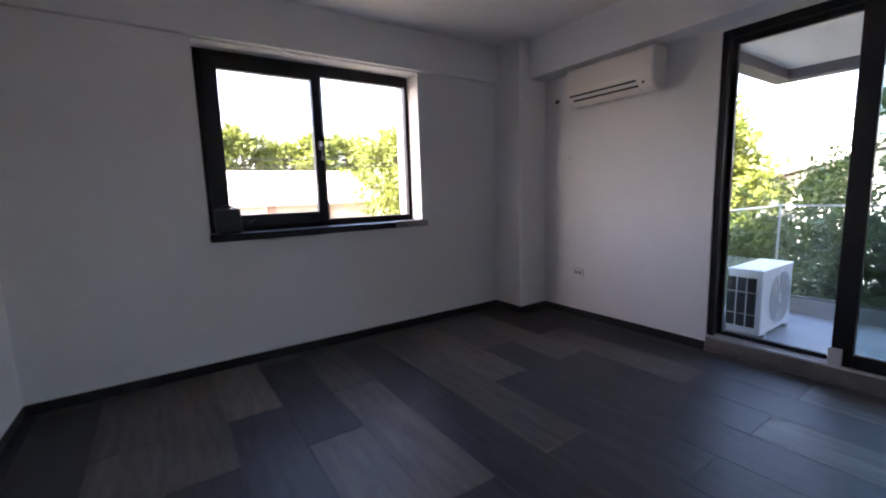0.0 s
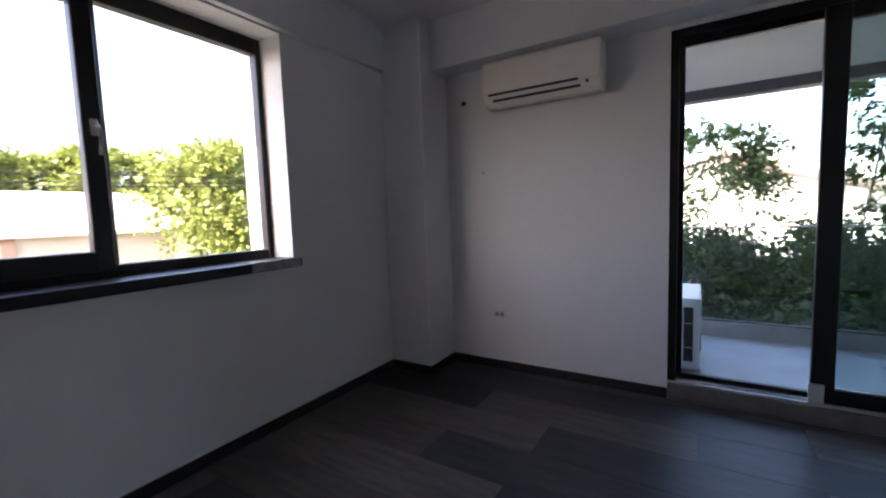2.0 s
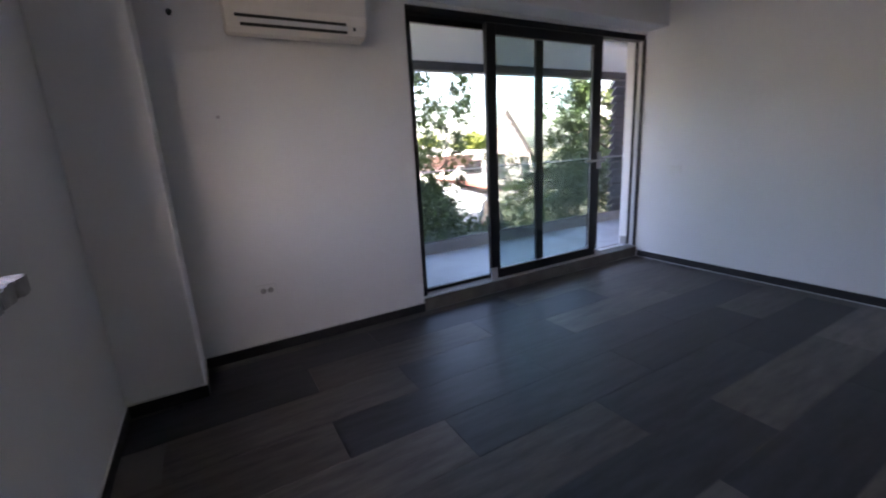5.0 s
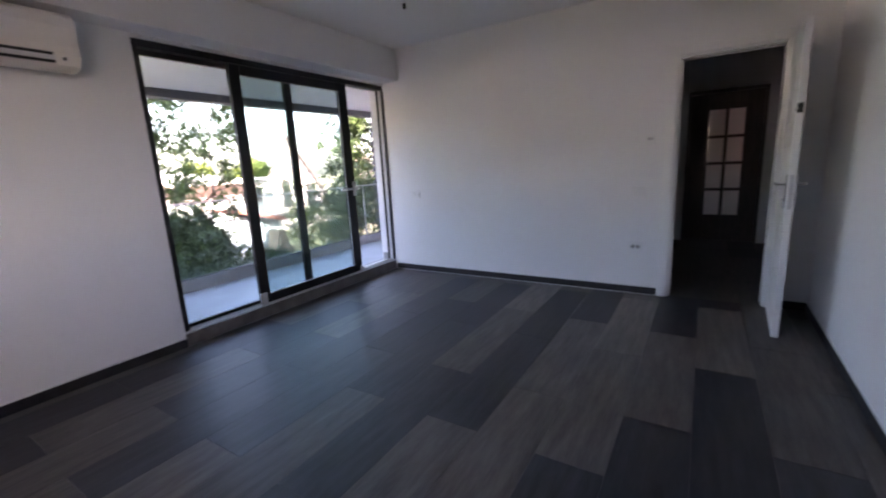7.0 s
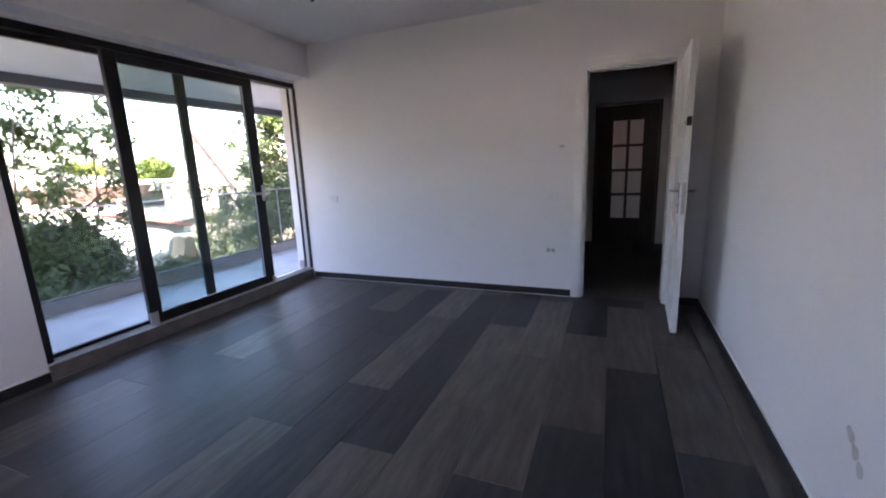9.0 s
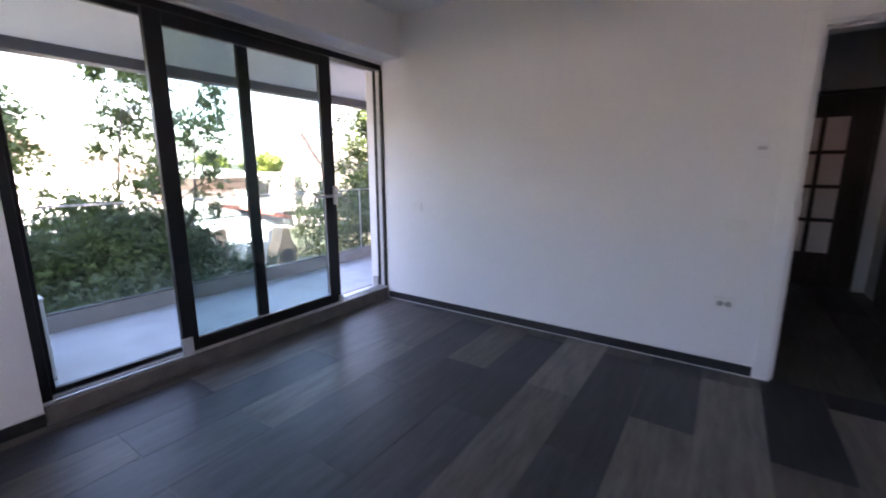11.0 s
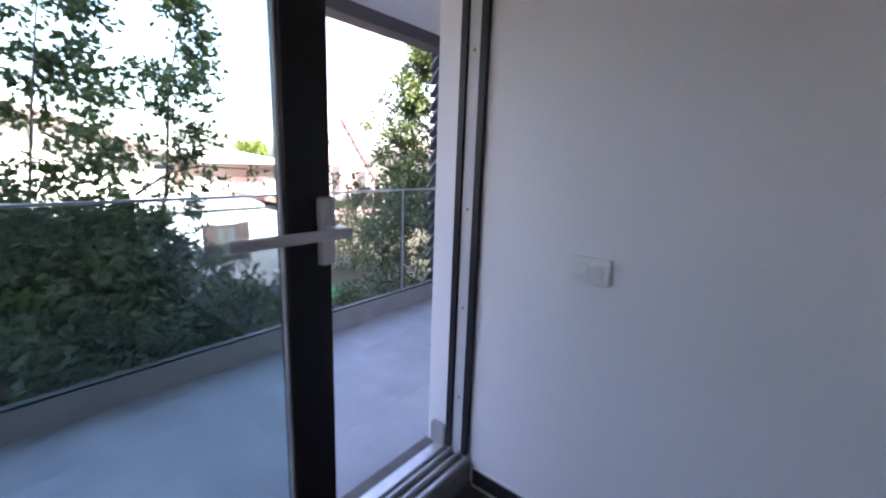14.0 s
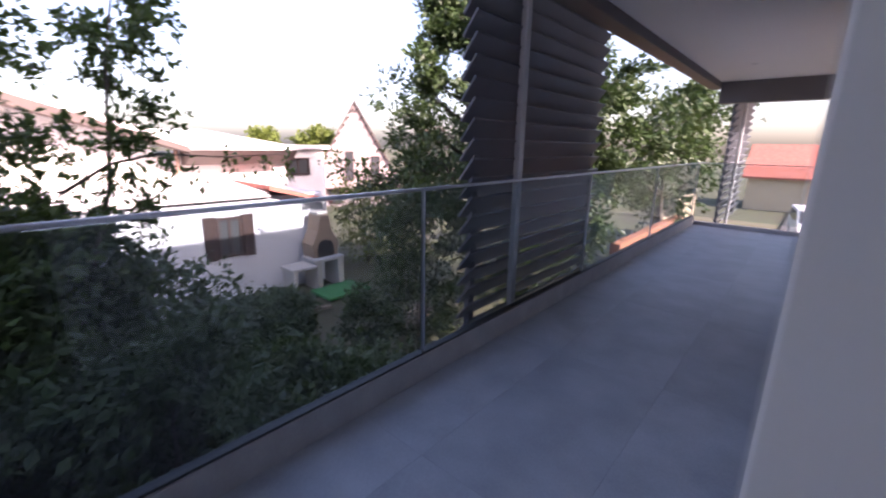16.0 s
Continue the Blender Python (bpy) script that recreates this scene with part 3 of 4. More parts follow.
# ---- air conditioner, sockets, ceiling lead ----
def indoor_unit():
    e = empty("air_conditioner", (3.63, 1.735, 1.96), "white wall-mounted split air conditioner", "air conditioner")
    y0, y1 = 1.34, 2.13
    prof = [(3.734, 1.985), (3.734, 2.275), (3.60, 2.278), (3.555, 2.268), (3.535, 2.245), (3.527, 2.19), (3.527, 2.085), (3.535, 2.035),
            (3.565, 1.985), (3.60, 1.965), (3.66, 1.960)]
    bm = bmesh.new()
    A = [bm.verts.new((p[0], y0, p[1])) for p in prof]
    B = [bm.verts.new((p[0], y1, p[1])) for p in prof]
    bm.faces.new(A)
    bm.faces.new(B)
    for k in range(len(prof)):
        bm.faces.new((A[k], A[(k + 1) % len(prof)], B[(k + 1) % len(prof)], B[k]))
    bmesh.ops.recalc_face_normals(bm, faces=bm.faces)
    es = [ed for ed in bm.edges if abs(ed.verts[0].co.y - ed.verts[1].co.y) < 1e-5]
    bmesh.ops.bevel(bm, geom=es, offset=0.008, segments=2, affect="EDGES")
    under(e, finish("body", bm, M_ACPL))

    def slot(za, zb, xa, xb, ya, yb, name, m):
        b2 = bmesh.new()
        v = [b2.verts.new(q) for q in ((xa - 0.0035, ya, za), (xa - 0.0035, yb, za), (xb - 0.0035, yb, zb), (xb - 0.0035, ya, zb),
                                       (xa + 0.004, ya, za), (xa + 0.004, yb, za), (xb + 0.004, yb, zb), (xb + 0.004, ya, zb))]
        for f in ((0, 1, 2, 3), (4, 5, 6, 7), (0, 1, 5, 4), (1, 2, 6, 5), (2, 3, 7, 6), (3, 0, 4, 7)):
            b2.faces.new([v[i] for i in f])
        return finish(name, b2, m)
    under(e, slot(2.030, 2.044, 3.539, 3.533, 1.47, 2.085, "outlet_slot", M_DARKPL))
    under(e, slot(1.992, 2.006, 3.561, 3.553, 1.46, 2.06, "outlet_slot", M_DARKPL))
    under(e, slot(2.008, 2.028, 3.550, 3.538, 1.46, 2.07, "flap", M_WHITEPL))
    under(e, slot(2.010, 2.026, 3.551, 3.541, 1.41, 1.426, "sensor", M_DARKPL))
    return e


indoor_unit()
tube("conduit_stub", [(3.736, 2.385, 2.075), (3.715, 2.385, 2.072), (3.705, 2.385, 2.055)], [0.016, 0.014, 0.010], M_DARKPL)
tagged(bpy.data.objects["conduit_stub"], "short dark conduit stub out of the wall", "conduit")
tube("wall_nail", [(3.736, 2.235, 1.53), (3.722, 2.235, 1.528)], [0.010, 0.007], M_SMUDGE)
tagged(bpy.data.objects["wall_nail"], "small plugged hole in the plaster", "wall plug")


def plate(name, label, category, w, h, modules):
    """A wall plate in the xz plane, facing +y."""
    e = empty(name, (0, 0, 0), label, category)
    a = box("cover", (-w / 2, 0, -h / 2), (w / 2, 0.009, h / 2), M_WHITEPL, bevel=0.003, seg=2)
    a.parent = e
    k = {"socket": 2, "switch": 2, "mixed": 2}.get(modules, 1)
    if modules == "thermostat":
        b = box("screen", (-w * 0.30, 0.009, h * 0.06), (w * 0.30, 0.0125, h * 0.32), M_SMUDGE)
        b.parent = e
        return e
    for i in range(k):
        cx = (i - (k - 1) / 2) * 0.043
        if modules == "socket":
            bm = bmesh.new()
            add_tube(bm, [(cx, 0.009, 0), (cx, 0.0105, 0)], [0.019, 0.019], 16)
            # Cup in the darker kerb grey, standing for shade on the backlit plate.
            o = finish("socket_cup", bm, M_KERB)
            bm = bmesh.new()
            for s in (-1, 1):
                add_tube(bm, [(cx + s * 0.009, 0.0104, 0), (cx + s * 0.009, 0.0113, 0)], [0.0028, 0.0028], 8)
            o2 = finish("pin_hole", bm, M_DARKPL)
            o.parent = o2.parent = e
        else:
            o = box("rocker", (cx - 0.019, 0.009, -0.021), (cx + 0.019, 0.0135, 0.021), M_WHITEPL, bevel=0.003)
            o.parent = e
    return e


s1 = plate("power_socket", "white double power socket on the wall", "socket", 0.12, 0.08, "socket")
s1.matrix_world = pose(X1, 2.124, 0.434, 0, 0, 90)
s2 = copy_thing(s1, pose(0.864, Y0, 0.455))
s3 = plate("light_switch", "white double light switch on the wall", "switch", 0.12, 0.08, "switch")
s3.matrix_world = pose(0.854, Y0, 0.964)
s4 = copy_thing(s3, pose(3.345, Y0, 0.952))
s5 = plate("thermostat", "small white wall thermostat", "thermostat", 0.075, 0.085, "thermostat")
s5.matrix_world = pose(0.777, Y0, 1.411)

lead = empty("ceiling_lead", (2.49, -0.51, CEIL), "bare lamp lead hanging from the ceiling", "lamp lead")
bm = bmesh.new()
add_tube(bm, [(2.49, -0.51, CEIL), (2.49, -0.51, CEIL - 0.012)], [0.03, 0.025], 14)
add_tube(bm, [(2.49, -0.51, CEIL - 0.01), (2.492, -0.511, CEIL - 0.05), (2.485, -0.505, CEIL - 0.075)], [0.005, 0.005, 0.005], 8)
under(lead, finish("cable", bm, M_WHITEPL))
bm = bmesh.new()
add_tube(bm, [(2.485, -0.505, CEIL - 0.07), (2.483, -0.503, CEIL - 0.105)], [0.012, 0.014], 10)
under(lead, finish("terminal", bm, M_DARKPL))
bm = bmesh.new()
for i in range(9):
    a, z = 0.80 + i * 0.012 + 0.008 * math.sin(i * 2.2), 0.45 - i * 0.011
    xw = X0 + (XN - X0) * (a - Y0) / (Y1 - Y0)
    add_tube(bm, [(xw - 0.004, a, z), (xw + 0.0015, a, z)], [0.016 + 0.006 * math.sin(i * 1.9), 0.014 + 0.006 * math.sin(i * 1.9)], 9)
tagged(finish("wall_scuff", bm, M_SMUDGE), "grey scuff mark on the white wall", "scuff")

# ---- balcony ----
RX, BY0, BY1 = 5.37, -9.45, 1.08
setting(box("balcony_slab", (XO, BY0 - 0.1, -0.30), (RX + 0.03, BY1 + 0.11, -0.012), M_BALCGROUT, bevel=0), "balcony floor slab", "slab")
setting(boxes("balcony_kerb", [((5.345, BY0, -0.012), (RX + 0.025, BY1 + 0.1, 0.145)), ((XO, BY1, -0.012), (5.345, BY1 + 0.1, 0.145)),
                               ((XO, BY0 - 0.1, -0.012), (RX + 0.025, BY0, 0.06))], M_KERB, bevel=0.006), "low grey kerb along the balcony edge", "kerb")
setting(box("ceiling_balcony", (XO, BY0 - 2.2, 2.245), (5.27, BY1 + 0.11, 2.75), M_CEIL, bevel=0), "white balcony soffit", "ceiling")
setting(boxes("balcony_fascia", [((5.27, BY0 - 0.2, 2.155), (5.43, BY1 + 0.11, 2.76)), ((XO, BY1 - 0.04, 2.155), (5.27, BY1 + 0.11, 2.244)),
                                 ((XO, BY0 - 0.2, 1.93), (5.27, BY0, 2.244))], M_BEAM, bevel=0.004), "anthracite fascia beam over the balcony edge", "beam")
dl = empty("downlight", (4.72, -5.0, 2.245), "small round recessed balcony downlight, switched off", "downlight")
bm = bmesh.new()
add_tube(bm, [(4.72, -5.0, 2.2445), (4.72, -5.0, 2.237)], [0.05, 0.046], 20)
under(dl, finish("ring", bm, M_WHITEPL))
bm = bmesh.new()
add_tube(bm, [(4.72, -5.0, 2.238), (4.72, -5.0, 2.235)], [0.032, 0.032], 16)
under(dl, finish("lens", bm, M_GREYPL))
copy_thing(dl, pose(4.72, -8.0, 2.245))

# glass balustrade: panels, posts and top rail
POSTS = [1.06, -0.93, -2.946, -4.98, -7.0, -9.35]
bal = empty("glass_balustrade", (RX, -4.0, 0.145), "clear glass balcony balustrade with a slim steel top rail", "balustrade")
for y in POSTS:
    if y != -0.93:               # here two panes meet with no post
        under(bal, box("post", (RX - 0.010, y - 0.009, 0.14), (RX + 0.010, y + 0.009, 1.008), M_STEEL, bevel=0.003))
for a, b in zip(POSTS, POSTS[1:]):
    p = box("glass_panel", (RX - 0.006, b + (0.012 if b != -0.93 else 0.005), 0.15), (RX + 0.006, a - (0.012 if a != -0.93 else 0.005), 1.006), M_RAILG, bevel=0)
    p.visible_shadow = False
    under(bal, p)
p = box("glass_panel", (XO + 0.03, 1.062, 0.15), (RX - 0.02, 1.074, 1.002), M_RAILG, bevel=0)
p.visible_shadow = False
q = box("glass_panel", (XO + 0.03, BY0 + 0.04, 0.15), (RX - 0.02, BY0 + 0.052, 1.002), M_RAILG, bevel=0)
q.visible_shadow = False
under(bal, p, q)
under(bal, boxes("top_rail", [((RX - 0.011, BY0 + 0.03, 1.008), (RX + 0.011, 1.079, 1.024)), ((XO, 1.057, 1.008), (RX - 0.011, 1.079, 1.024)),
                              ((XO, BY0 + 0.035, 1.008), (RX - 0.011, BY0 + 0.057, 1.024))], M_STEEL, bevel=0.004))
under(bal, boxes("shoe", [((RX - 0.022, BY0 + 0.03, 0.146), (RX + 0.022, 1.085, 0.158))], M_DARKPL))


def louvre(label):
    e = empty("louvre_screen", (0, 0, 0), label, "louvre screen", "louvre screens of the balcony")
    w, z0, z1 = 1.95, -0.05, 2.75
    for y in (0.0, -0.47, -w):
        o = box("post", (0.03, y - 0.028 - (0.09 if y == 0 else 0), z0), (0.075, y + 0.028 - (0.09 if y == 0 else 0), z1), M_LOUVRE if y != -0.47 else M_GREYPL, bevel=0.004)
        if y == -0.47:
            o.location.x = -0.10
        o.parent = e
    n = int((z1 - z0) / 0.118)
    for i in range(n):
        bm = bmesh.new()
        add_box(bm, (-0.086, -w, -0.009), (0.086, 0.03, 0.009), 0.006, 2)
        bmesh.ops.transform(bm, matrix=pose(0.02, 0, z0 + 0.07 + i * 0.118, 0, 52, 0), verts=bm.verts)
        if i == 0:
            first = finish("slat", bm, M_LOUVRE)
            first.parent = e
        else:
            bm.free()
            o = new("slat", first.data)
            o.location.z = i * 0.118
            o.parent = e
    return e


lv = louvre("dark slate-grey slatted louvre screen outside the balustrade")
lv.location = (5.56, -3.57, 0)
copy_thing(lv, pose(5.04, BY0 - 0.32, 0))

# outdoor condenser on the balcony
ou = empty("outdoor_condenser", (4.55, 0.94, 0), "white outdoor air-conditioning condenser on the balcony tiles", "condenser")
bx0, bx1, by0, by1 = 4.25, 4.90, 0.80, 1.04
under(ou, box("case", (bx0, by0, 0.03), (bx1, by1, 0.545), M_WHITEPL, bevel=0.012, seg=2))
under(ou, box("lid", (bx0 - 0.004, by0 - 0.004, 0.535), (bx1 + 0.004, by1 + 0.004, 0.557), M_WHITEPL, bevel=0.006, seg=2))
bm = bmesh.new()
cx, cz = 4.62, 0.29
for r in (0.06, 0.10, 0.14, 0.18, 0.215):
    ring = [(cx + r * math.cos(a), by0 - 0.008, cz + r * math.sin(a)) for a in [2 * math.pi * k / 28 for k in range(29)]]
    add_tube(bm, ring, [0.0035] * 29, 5, cap=False)
for k in range(12):
    a = 2 * math.pi * k / 12
    add_tube(bm, [(cx + 0.05 * math.cos(a), by0 - 0.006, cz + 0.05 * math.sin(a)), (cx + 0.215 * math.cos(a), by0 - 0.006, cz + 0.215 * math.sin(a))], [0.003, 0.003], 5)
under(ou, finish("fan_grille", bm, M_GREYPL))
bm = bmesh.new()
add_tube(bm, [(cx, by0 - 0.002, cz), (cx, by0 + 0.004, cz)], [0.212, 0.212], 28)
under(ou, finish("fan_opening", bm, M_GREYPL))
sl = [((bx0 - 0.005, by0 + 0.04 + j * 0.07, 0.09), (bx0 + 0.004, by0 + 0.10 + j * 0.07, 0.49)) for j in range(3)]
under(ou, boxes("side_grille", sl, M_DARKPL))
for z in (0.19, 0.37):
    under(ou, box("grille_bar", (bx0 - 0.009, by0 + 0.035, z), (bx0 - 0.004, by0 + 0.235, z + 0.006), M_GREYPL, bevel=0))
for lo, hi in (((bx0 + 0.06, by0 - 0.01, 0.0), (bx0 + 0.12, by1 + 0.01, 0.03)), ((bx1 - 0.12, by0 - 0.01, 0.0), (bx1 - 0.06, by1 + 0.01, 0.03))):
    under(ou, box("foot", lo, hi, M_GREYPL))

# ---- the building around: facade, roof, walls below; unseen upper storey for its shadow ----
GZ0, HZ = -3.99, -3.05         # garden ground; foot of the houses before they are set back
setting(boxes("facade", [((X1, -9.6, -0.15), (XO, -1.85, 3.2)), ((X0 - 0.2, -9.8, 2.95), (XO, Y1, 6.3)), ((XO, BY0 - 2.2, 2.76), (5.43, BY1 + 0.11, 6.3)),
                         ((-8.0, -9.8, GZ0), (X0 - 0.2, 3.32, 6.3)), ((X0 - 0.2, -9.8, GZ0), (XO, 3.32, -0.16)),
                         # Gap added in the rear wall so daylight reaches the back room.
                         ((X0 - 0.2, -9.8, -0.16), (0.2, -9.65, 2.95)), ((0.9, -9.8, -0.16), (X1, -9.65, 2.95)), ((0.2, -9.8, 1.9), (0.9, -9.65, 2.95)), ((0.2, -9.8, -0.16), (0.9, -9.65, 1.0))], M_RENDER), "white rendered walls of the apartment house, with an unseen upper storey added for shadow", "facade")


# ---- garden, street and houses ----
bm = bmesh.new()
N = 60
gv = {}
for i in range(N + 1):
    for j in range(N + 1):
        u, w = i / N * 2 - 1, j / N * 2 - 1
        x, y = 400 * u * abs(u) ** 1.5 + 8, 400 * w * abs(w) ** 1.5 - 3
        gv[i, j] = bm.verts.new((x, y, GZ0 + 0.10 * noise.noise(Vector((x * 0.35, y * 0.35, 0)))))
for i in range(N):
    for j in range(N):
        bm.faces.new((gv[i, j], gv[i + 1, j], gv[i + 1, j + 1], gv[i, j + 1]))
setting(finish("ground", bm, M_GROUND, smooth=True), "garden ground of soil and rough grass", "ground")
setting(box("road", (-80, 8.5, GZ0 - 0.05), (120, 15.5, GZ0 + 0.13), M_STREET, bevel=0), "asphalt street", "road")
setting(box("road_side", (-4.0, -60, GZ0 - 0.05), (5.0, -16, GZ0 + 0.131), M_STREET, bevel=0), "asphalt side street", "road")

rng = np.random.default_rng(5)


def leaf_mesh(name, pts, along, size, material, parent, flat=0.30):
    """Many small folded leaves at the given points, each leaning along its twig."""
    n = len(pts)
    d = along * 0.7 + rng.normal(size=(n, 3)) * 0.55
    d[:, 2] -= 0.3
    d /= np.linalg.norm(d, axis=1)[:, None]
    s = np.cross(d, rng.normal(size=(n, 3)) + np.array([0, 0, 1.2]))
    s /= np.linalg.norm(s, axis=1)[:, None]
    up = np.cross(d, s)
    L = size * rng.uniform(0.6, 1.35, (n, 1))
    W = L * flat
    v = np.stack([pts, pts + d * L * 0.45 + s * W + up * W * 0.35, pts + d * L, pts + d * L * 0.45 - s * W + up * W * 0.35], 1).reshape(-1, 3)
    k = np.arange(n)[:, None] * 4
    f = np.concatenate([k + [0, 1, 2], k + [0, 2, 3]], 0)
    me = bpy.data.meshes.new(name)
    me.from_pydata(v.tolist(), [], f.tolist())
    me.materials.append(material)
    ob = new(name, me)
    ob["kind"] = "stuff"
    ob.parent = parent
    ob.matrix_parent_inverse = Matrix.Translation(-Vector(parent.location))
    return ob


def tree(x, y, top, spread, leaves, size, m, label, low=0.25, seed=0, base=GZ0, trunks=1, limbs=14, group="", droop=0.0, clump=0.35, name="tree",
         wood=1.0, cone=False, lean=None, sprays=4, rise=0.30, arch=()):
    """Trunk, limbs and twigs; the leaves sit in sprays along the twig ends, with gaps between."""
    r = np.random.default_rng(seed)
    e = empty(name, (x, y, base), label, "tree" if name == "tree" else "shrub", group)
    bm = bmesh.new()
    tips, outs = [], []
    hgt = top - base
    for k in range(trunks):
        tilt = r.normal(size=2) * 0.10 * hgt * (0.5 if trunks == 1 else 1.0) if lean is None else np.array(lean)
        path = []
        for i in range(7):
            t = i / 6
            path.append((x + tilt[0] * t + 0.012 * hgt * r.normal() * t, y + tilt[1] * t + 0.012 * hgt * r.normal() * t, base - 0.1 + hgt * 0.95 * t))
        rad = [wood * (0.022 * hgt * (1 - t / 6.5) + 0.012) / (1 + 0.4 * (trunks - 1)) for t in range(7)]
        add_tube(bm, path, rad, 8)
        for j in range(limbs):
            t = low + (1 - low) * (j + r.uniform()) / limbs
            i = min(5, int(t * 6))
            p = Vector(path[i]).lerp(Vector(path[i + 1]), t * 6 - i)
            a = r.uniform(0, 2 * math.pi)
            prof = math.sin(math.pi * min(1, max(0.08, (t - low) / (1 - low) * 0.82 + 0.18))) ** 0.6
            if cone:
                prof = max(0.12, 1.08 - (t - low) / (1 - low))
            ln = spread * max(0.16, prof) * r.uniform(0.55, 1.15)
            q1 = p + Vector((math.cos(a) * ln * 0.5, math.sin(a) * ln * 0.5, ln * rise))
            q2 = q1 + Vector((math.cos(a + 0.3) * ln * 0.5, math.sin(a + 0.3) * ln * 0.5, ln * (rise * 0.75 - droop)))
            rr = 0.35 * rad[i]
            add_tube(bm, [p, q1, q2], [rr, rr * 0.6, rr * 0.2], 5)
            for w in range(4):
                b = a + r.normal() * 1.0
                s0 = p.lerp(q1, r.uniform(0.4, 1)) if w else q1
                q3 = s0 + Vector((math.cos(b) * ln * 0.4, math.sin(b) * ln * 0.4, ln * r.uniform(-0.05, 0.28)))
                add_tube(bm, [s0, q3], [rr * 0.4, rr * 0.12], 4)
                tips += [q3, s0.lerp(q3, 0.55)]
                outs += [q3 - s0, q3 - s0]
            tips += [q2, q1.lerp(q2, 0.5)]
            outs += [q2 - q1, q2 - q1]
        tips.append(Vector(path[-1]))
        outs.append(Vector((0, 0, 1)))
    if arch:
        add_tube(bm, arch, [0.018 - 0.013 * k / (len(arch) - 1) for k in range(len(arch))], 6)
        for p, q in zip(arch[1:], arch[2:]):
            tips += [Vector(p), Vector(p).lerp(Vector(q), 0.5), Vector(q)]
            outs += [Vector((0.2, -0.4, -0.6))] * 3
    under(e, finish("trunk", bm, M_BARK, smooth=True))
    tp = np.repeat(np.array([tuple(q) for q in tips]), sprays, 0)
    od = np.repeat(np.array([tuple(q.normalized()) for q in outs]), sprays, 0)
    od = od + r.normal(size=od.shape) * 0.65 + np.array([0, 0, 0.15])
    od /= np.linalg.norm(od, axis=1)[:, None]
    ln = clump * spread * r.uniform(0.5, 1.3, (len(tp), 1))
    c = r.integers(0, len(tp), leaves)
    u = r.uniform(0, 1, (leaves, 1)) ** 0.8
    at = tp[c] + od[c] * ln[c] * u - np.array([0, 0, 1.0]) * (0.25 + droop) * ln[c] * u * u + r.normal(size=(leaves, 3)) * 0.085 * ln[c]
    leaf_mesh("foliage", at, od[c], size, m, e)
    return e


BACK = Matrix.Translation((3.95, -1.48, 1.226)) @ Matrix.Scale(1.22, 4) @ Matrix.Translation((-3.95, 1.48, -1.226))


def set_back(ob):
    """Moves a thing of the far garden away to its true distance and size."""
    ob.matrix_basis = BACK @ ob.matrix_basis
    return ob


def gable_house(name, label, x0, x1, y0, y1, eave, ridge, axis, wallm, roofm, over=0.35, group=""):
    """A house with a pitched roof; the ridge runs along the axis."""
    e = empty(name, ((x0 + x1) / 2, (y0 + y1) / 2, HZ), label, "house", group)
    t = 0.14
    if axis == "y":
        xm = (x0 + x1) / 2
        under(e, prism("wall", [(x0, HZ - 0.3), (x1, HZ - 0.3), (x1, eave), (xm, ridge - t), (x0, eave)], "y", y0, y1, wallm))
        k = (ridge - eave) / (xm - x0)
        for s in (-1, 1):
            xe = x0 - over if s < 0 else x1 + over
            under(e, prism("roof", [(xm, ridge), (xe, eave - k * over + t), (xe, eave - k * over), (xm, ridge - t)], "y", y0 - over, y1 + over, roofm))
    else:
        ym = (y0 + y1) / 2
        under(e, prism("wall", [(y0, HZ - 0.3), (y1, HZ - 0.3), (y1, eave), (ym, ridge - t), (y0, eave)], "x", x0, x1, wallm))
        k = (ridge - eave) / (ym - y0)
        for s in (-1, 1):
            ye = y0 - over if s < 0 else y1 + over
            under(e, prism("roof", [(ym, ridge), (ye, eave - k * over + t), (ye, eave - k * over), (ym, ridge - t)], "x", x0 - over, x1 + over, roofm))
    return e


def house_window(parent, x, y, z, w, h, shutters=False):
    """A window in a wall that faces -x, its middle at y, its foot at z."""
    under(parent, boxes("window_frame", [((x - 0.05, y - w / 2, z), (x + 0.02, y - w / 2 + 0.07, z + h)), ((x - 0.05, y + w / 2 - 0.07, z), (x + 0.02, y + w / 2, z + h)),
                                         ((x - 0.05, y - w / 2 + 0.07, z), (x + 0.02, y + w / 2 - 0.07, z + 0.07)), ((x - 0.05, y - w / 2 + 0.07, z + h - 0.07), (x + 0.02, y + w / 2 - 0.07, z + h)),
                                         ((x - 0.04, y - 0.03, z + 0.07), (x + 0.02, y + 0.03, z + h - 0.07))], M_SHUT))
    under(parent, box("window_pane", (x - 0.02, y - w / 2 + 0.06, z + 0.06), (x - 0.008, y + w / 2 - 0.06, z + h - 0.06), M_PANE, bevel=0))
    if shutters:
        for s in (-1, 1):
            yc = y + s * (w / 2 + w * 0.26)
            it = [((x - 0.06, yc - w * 0.24, z - 0.04), (x - 0.02, yc + w * 0.24, z + h + 0.04))]
            it += [((x - 0.075, yc - w * 0.19, z + 0.06 + k * 0.09), (x - 0.06, yc + w * 0.19, z + 0.11 + k * 0.09)) for k in range(int((h - 0.1) / 0.09))]
            under(parent, boxes("shutter", it, M_SHUT))


